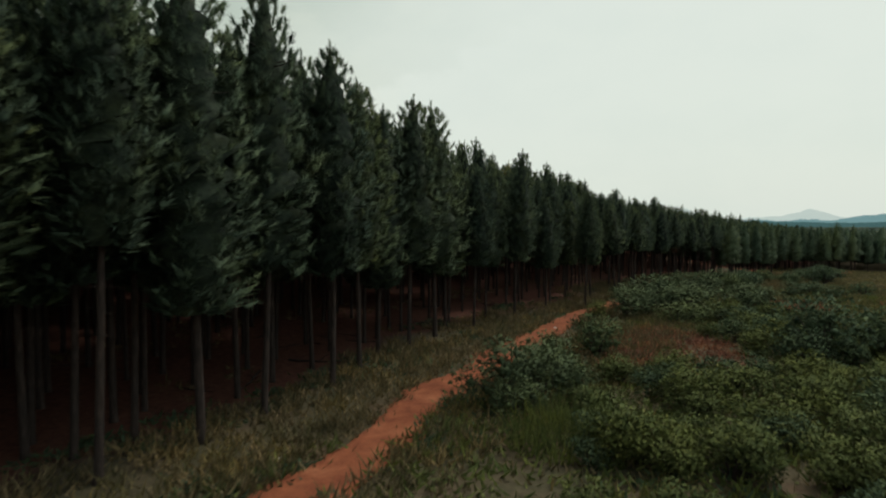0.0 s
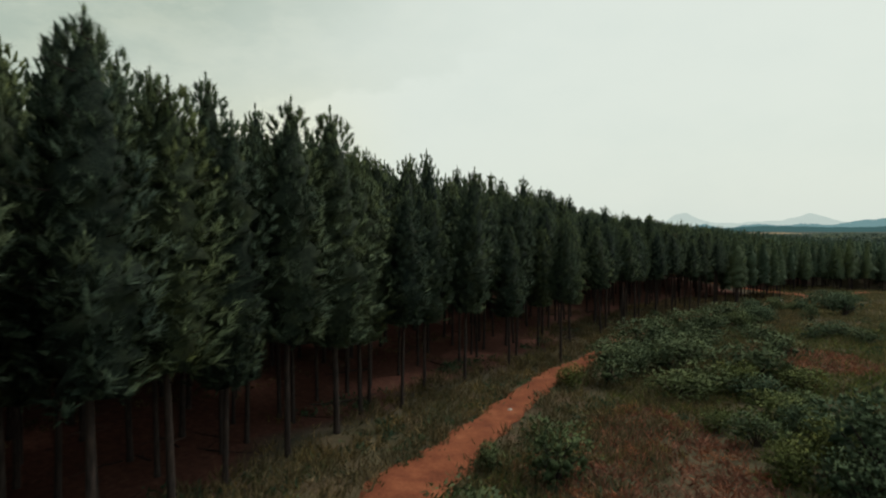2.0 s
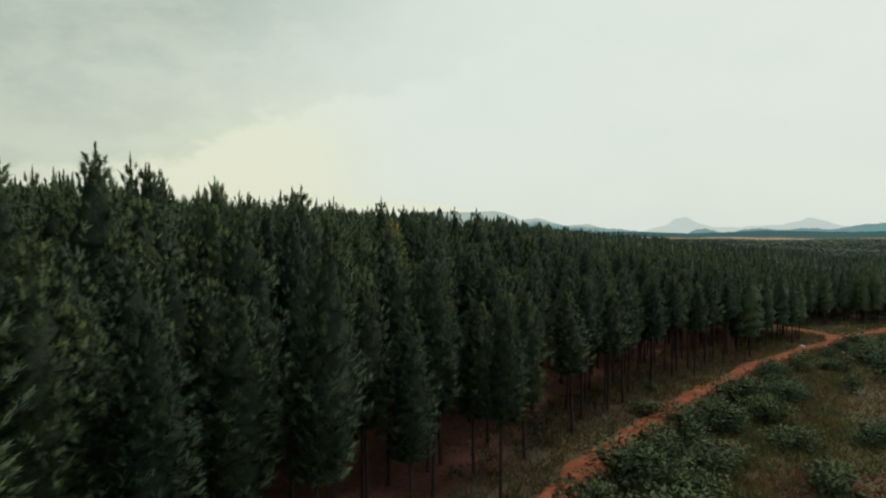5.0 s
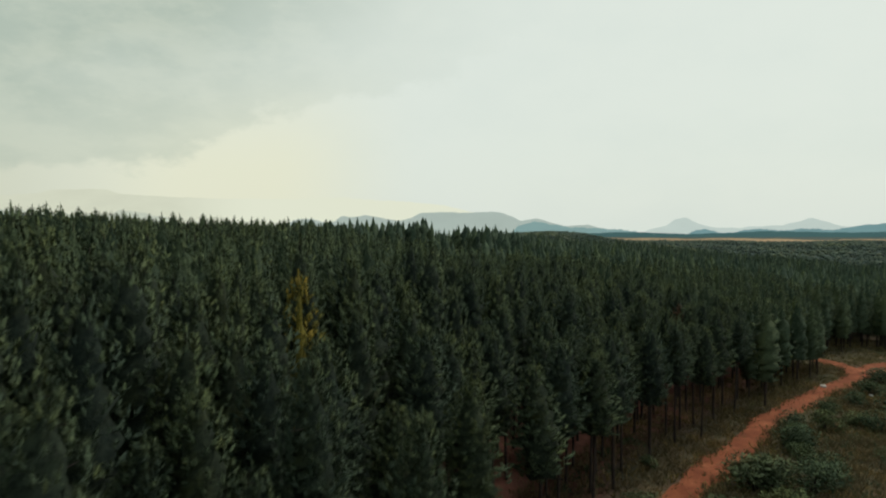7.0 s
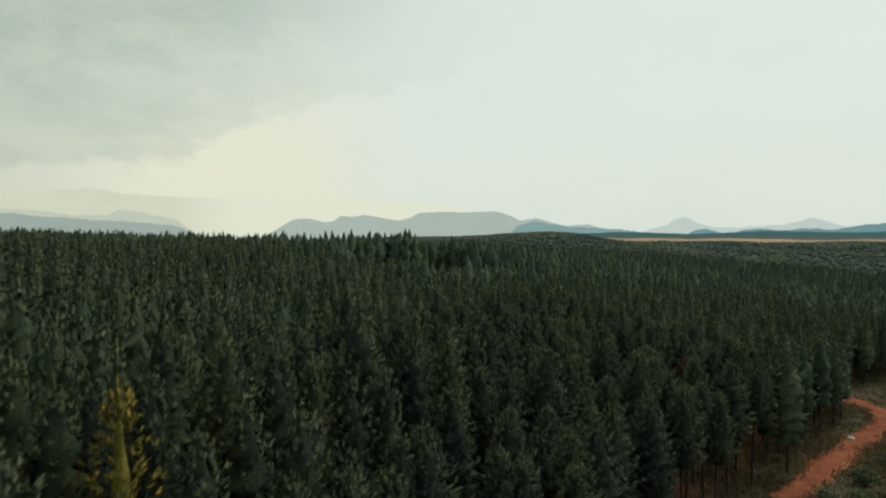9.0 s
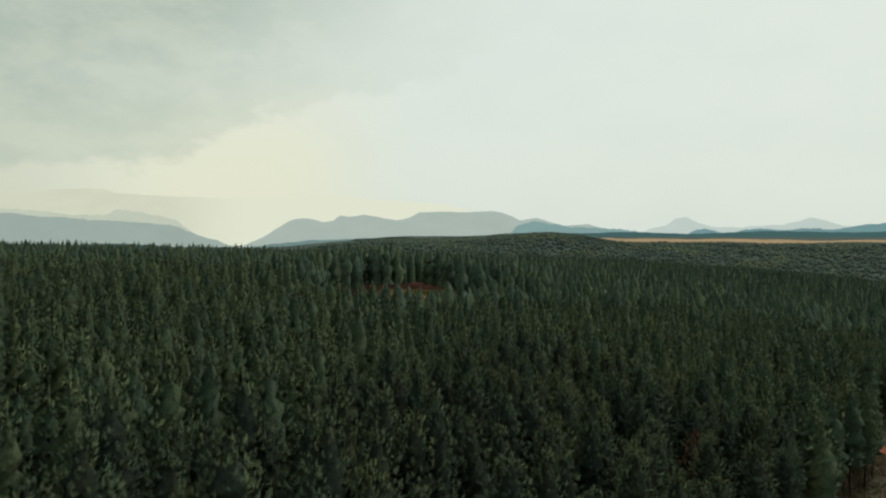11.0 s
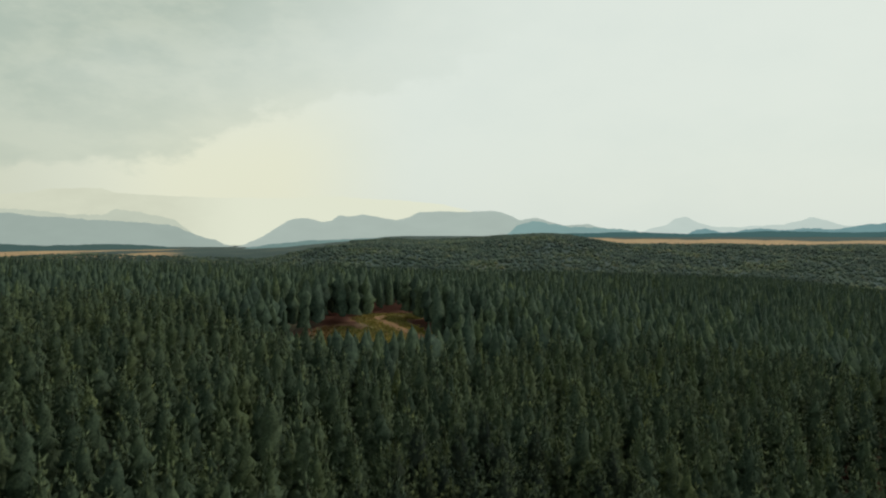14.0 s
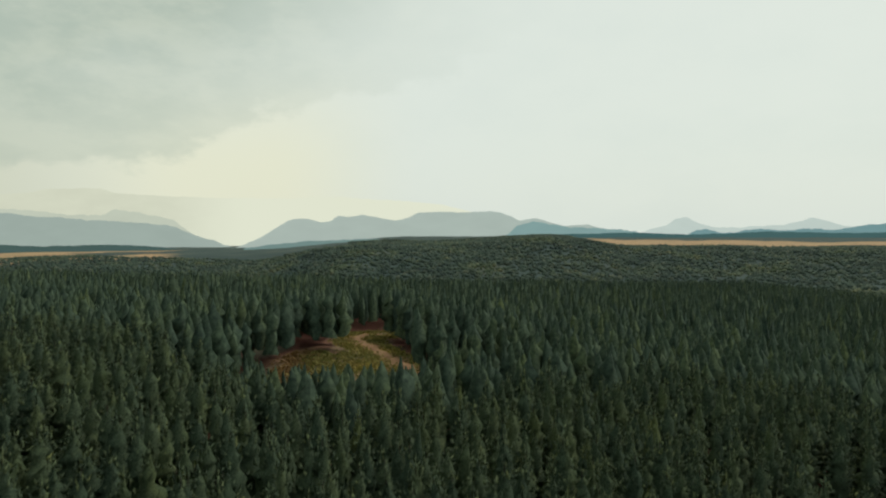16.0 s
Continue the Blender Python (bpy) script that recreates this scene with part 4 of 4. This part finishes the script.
def tufts(name, label, spots, height, spread, count, width, leaf, seed, lean=0.5):
    """Grass or fern stuff: leaning blades on many spots, joined."""
    rng = np.random.default_rng(seed)
    x, y = np.repeat(spots[:, 0], count), np.repeat(spots[:, 1], count)
    n = len(x)
    size = np.repeat(rng.uniform(0.6, 1.3, len(spots)), count)
    x, y = x + rng.normal(size=n) * spread, y + rng.normal(size=n) * spread
    base = np.stack([x, y, ground_z(x, y) - 0.03], -1)
    way = unit(np.c_[rng.normal(size=(n, 2)) * lean, np.ones(n)])
    ln = height * size * rng.uniform(0.6, 1.3, n)
    v, f = blades(base, way, ln, width * rng.uniform(0.7, 1.4, n), rng, 0.12)
    tagged(new(name, mesh_of(name, v, f, leaf)), label, "plants", kind="stuff")


def scatter(n, s_range, q_range, keep, seed):
    rng = np.random.default_rng(seed)
    s, q = rng.uniform(*s_range, n), rng.uniform(*q_range, n)
    x, y = -11.2 + 0.6 * s - 0.8 * q, 18.8 + 0.8 * s + 0.6 * q
    ok = keep(x, y, s, q) & (polyline_distance(x, y, TRACK) > 1.15) & (polyline_distance(x, y, SPUR) > 1.2)
    return np.stack([x[ok], y[ok]], -1)


M_CLEARING = leaf_material("yellow_green_clearing_grass", [(0.0, (0.12, 0.12, 0.04)), (0.5, (0.19, 0.19, 0.06)), (1.0, (0.30, 0.24, 0.10))], PLAIN, patch=0.12)


M_CLEARING_DRY = leaf_material("orange_brown_grass", [(0.0, (0.11, 0.075, 0.035)), (0.5, (0.18, 0.115, 0.055)), (1.0, (0.27, 0.18, 0.09))], PLAIN, patch=0.12)
M_MEADOW = leaf_material("olive_meadow_grass", [(0.0, (0.072, 0.078, 0.034)), (0.5, (0.130, 0.122, 0.054)), (1.0, (0.230, 0.185, 0.092))], PLAIN, patch=0.08)


def build_undergrowth():
    patch = lambda x, y: (np.hypot((x - 14.5) / 6.0, (y - 42) / 9.5) < 1.0) | (np.hypot((x - 37) / 6, (y - 64) / 6) < 1.0)  # noqa: E731
    verge = lambda x, y, s, q: (q < edge_at(s) + 2.5 + 4 * (s > 58)) & (wave(x, y, 0.22, 1) > -0.55) & (q > -9)  # noqa: E731
    tufts("dry_grass", "dry brown grass along the pine edge and track", scatter(11000, (-14, 150), (-9, 13), verge, 51), 0.72, 0.22, 9, 0.075, M_GRASS_DRY, 61)
    thin = lambda x, y, s, q: ~patch(x, y) & (q < edge_at(s) + 1.5) & (wave(x, y, 0.22, 1) > -0.8)  # noqa: E731
    tufts("scrub_grass", "thin dry grass between the scrub bushes", scatter(12000, (-14, 185), (-60, 9), thin, 56), 0.6, 0.5, 7, 0.10, M_GRASS_DRY, 67)
    green = lambda x, y, s, q: ~patch(x, y) & (q < edge_at(s) + 1.5) & (wave(x, y, 0.16, 2) > -0.1)  # noqa: E731
    tufts("green_grass", "rank green grass among the bushes", scatter(6500, (-14, 110), (-48, 9), green, 52), 0.66, 0.28, 8, 0.07, M_GRASS_GREEN, 62)
    tufts("verge_weeds", "low grey-green weeds along the pine edge", scatter(5200, (-14, 90), (-8, 12), lambda x, y, s, q: (wave(x, y, 0.4, 5) > 0.1) & (q < edge_at(s) + 4), 57), 0.42, 0.3, 10, 0.15, M_BUSH_DARK, 68, 1.0)  # noqa: E731
    tufts("verge_grass", "rank yellow-green grass along the shaded pine edge", scatter(6500, (-16, 70), (-9, 9), lambda x, y, s, q: (wave(x, y, 0.35, 3) > 0.1) & (q < edge_at(s) + 1.8) & (polyline_distance(x, y, TRACK) > 2.0), 74), 0.6, 0.25, 7, 0.07, M_GRASS_GREEN, 75, 0.6)  # noqa: E731
    fern = lambda x, y, s, q: patch(x, y) | (wave(x, y, 0.12, 6) > 0.62) & (q < -7)  # noqa: E731
    tufts("bracken", "dead red-brown bracken in patches", scatter(24000, (0, 120), (-50, -3), fern, 53), 0.55, 0.3, 10, 0.085, M_BRACKEN, 63, 1.0)
    tall = lambda x, y, s, q: np.hypot((x - 5.2) / 2.6, (y - 22.5) / 2.4) < 1.0  # noqa: E731
    tufts("tall_grass", "tall bright green grass clump by the track", scatter(9000, (-5, 40), (-25, 0), tall, 54), 1.5, 0.18, 6, 0.06, M_BUSH_LIME, 64, 0.3)
    floor = lambda x, y, s, q: (q > edge_at(s)) & (wave(x, y, 0.3, 3) > 0.25)  # noqa: E731
    tufts("forest_floor_plants", "sparse dry plants on the pine litter", scatter(3200, (-10, 100), (0, 22), floor, 55), 0.4, 0.25, 6, 0.08, M_GRASS_DRY, 65, 0.7)
    tufts("meadow_grass", "rough olive and straw grass on the open ground beyond the scrub", scatter(9000, (62, 190), (-48, 5), lambda x, y, s, q: wave(x, y, 0.1, 7) > -0.7, 72), 0.62, 0.5, 7, 0.13, M_MEADOW, 73, 0.6)  # noqa: E731
    cover = lambda x, y, s, q: ~patch(x, y) & (q < -2.5) & (wave(x, y, 0.3, 8) > -0.55)  # noqa: E731
    tufts("scrub_cover", "low tangled green scrub filling the ground between bushes", scatter(7500, (-16, 84), (-44, -2.5), cover, 58), 0.62, 0.42, 9, 0.14, M_BUSH_LIME, 69, 0.9)
    dark = lambda x, y, s, q: ~patch(x, y) & (q < -3) & (wave(x, y, 0.27, 4) > 0.0)  # noqa: E731
    tufts("dark_scrub_cover", "low dark leafy growth between the bushes", scatter(5500, (-16, 110), (-48, -3), dark, 59), 0.55, 0.4, 9, 0.15, M_BUSH_DARK, 70, 1.0)
    glade = np.random.default_rng(9).uniform((-2, 172), (32, 240), (6500, 2))
    glade = glade[polyline_distance(glade[:, 0], glade[:, 1], CLEARING_TRACK) > 1.5]
    glade = glade[clearing(glade[:, 0], glade[:, 1]) < 1.08]
    tufts("clearing_grass", "green and yellow grass in the forest clearing", glade[glade[:, 0] > 8], 0.55, 0.6, 7, 0.5, M_CLEARING, 66, 1.1)
    tufts("dry_clearing_grass", "dry orange-brown grass in the forest clearing", glade[glade[:, 0] < 10], 0.5, 0.7, 7, 0.45, M_CLEARING_DRY, 71, 1.1)


def build_hillside():
    """Native bush over the hill across the valley: rounded crowns of uneven size, with rocky openings near the crest."""
    rng = np.random.default_rng(71)
    n = 62000
    u, r = rng.uniform(-0.85, 0.85, n), 560 + 1190 * rng.uniform(0, 1, n) ** 0.8
    x, y = 33 + u * r, 90 + r
    z = ground_z(x, y)
    keep = (z > -45) & (wave(x, y, 0.02, 2) + rng.normal(size=n) * 0.5 > -1.0)
    keep &= ~((u > 0.22) & (r > 1320)) & ~((u < -0.16) & (r > 1250))
    x, y, z = x[keep], y[keep], z[keep]
    n = len(x)
    size = 3.4 + 5.6 * rng.uniform(0, 1, n) ** 2.2
    base = np.stack([x, y, z - 0.42 * size], -1)
    v, f = spindles(base, unit(np.c_[rng.normal(size=(n, 2)) * 0.15, np.ones(n)]), size * 1.0, size * 1.5, rng, 4)
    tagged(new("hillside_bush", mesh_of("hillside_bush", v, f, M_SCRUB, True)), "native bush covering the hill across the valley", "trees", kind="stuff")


def make_stone(seed):
    rng = np.random.default_rng(seed)
    bm = bmesh.new()
    bmesh.ops.create_icosphere(bm, subdivisions=2, radius=0.5)
    for v in bm.verts:
        v.co *= 1 + 0.22 * noise.noise(v.co * 2.1 + Vector((seed, 0, 0)))
        v.co.z *= 0.6
    me = bpy.data.meshes.new("stone")
    bm.to_mesh(me)
    bm.free()
    me.materials.append(M_STONE)
    return tagged(new("stone", me), "pale stone lying in the rough grass", "stone", "stones")


M_STONE, _nt, _b = shader("pale_stone", 0.9, 0.2)
_nt.links.new(add_ramp(_nt, add_noise(_nt, 4.0, 5.0), [(0.3, (0.30, 0.28, 0.25)), (0.7, (0.52, 0.50, 0.47))]), _b.inputs["Base Color"])


def build_stones():
    first, src = set(), make_stone(3)
    for x, y, w in ((68.6, 122.5, 1.0), (13.2, 23.6, 0.5), (71.5, 117.5, 0.7), (-6.2, 21.6, 0.3), (79.0, 127.0, 0.8), (9.4, 49.0, 0.35)):
        place(src, first, pose(x, y, float(ground_z(x, y)) + 0.14 * w, 0, 0, 70 * w) @ Matrix.Diagonal((w, w * 0.8, w, 1)))


def make_branch(seed):
    """A fallen dead branch: a crooked stem with bare twigs."""
    rng = np.random.default_rng(seed)
    n = 7
    line = np.c_[np.linspace(-1.6, 1.6, n), np.cumsum(rng.normal(size=n) * 0.09), 0.08 + 0.05 * rng.random(n)]
    stem = tube(line, np.linspace(0.07, 0.02, n), 6)
    root = new("fallen_branch")
    part("stem", mesh_of("branch_stem", *stem, M_BARK, True), root)
    for k in range(1, n - 1):
        side = 1 if k % 2 else -1
        tip = line[k] + [rng.uniform(0.2, 0.5), side * rng.uniform(0.3, 0.7), rng.uniform(0.05, 0.35)]
        part("twig", mesh_of("branch_twig", *tube([line[k], (line[k] + tip) / 2 + [0, 0, 0.05], tip], [0.022, 0.015, 0.006], 4), M_BARK, True), root)
    return tagged(root, "bare fallen pine branch on the needle litter", "branch", "fallen branches")


def build_branches():
    rng = np.random.default_rng(77)
    kinds, first = [make_branch(300 + k) for k in range(3)], set()
    for k in range(26):
        s = rng.uniform(5, 85)
        q = float(edge_at(s)) + rng.uniform(0.5, 9)
        x, y = -11.2 + 0.6 * s - 0.8 * q, 18.8 + 0.8 * s + 0.6 * q
        size = rng.uniform(0.6, 1.3)
        place(kinds[k % 3], first, pose(x, y, float(ground_z(x, y)) - 0.02, 0, 0, rng.uniform(0, 360)) @ Matrix.Diagonal((size, size, size, 1)))


build_scrub()
build_branches()
build_undergrowth()
build_hillside()
build_stones()
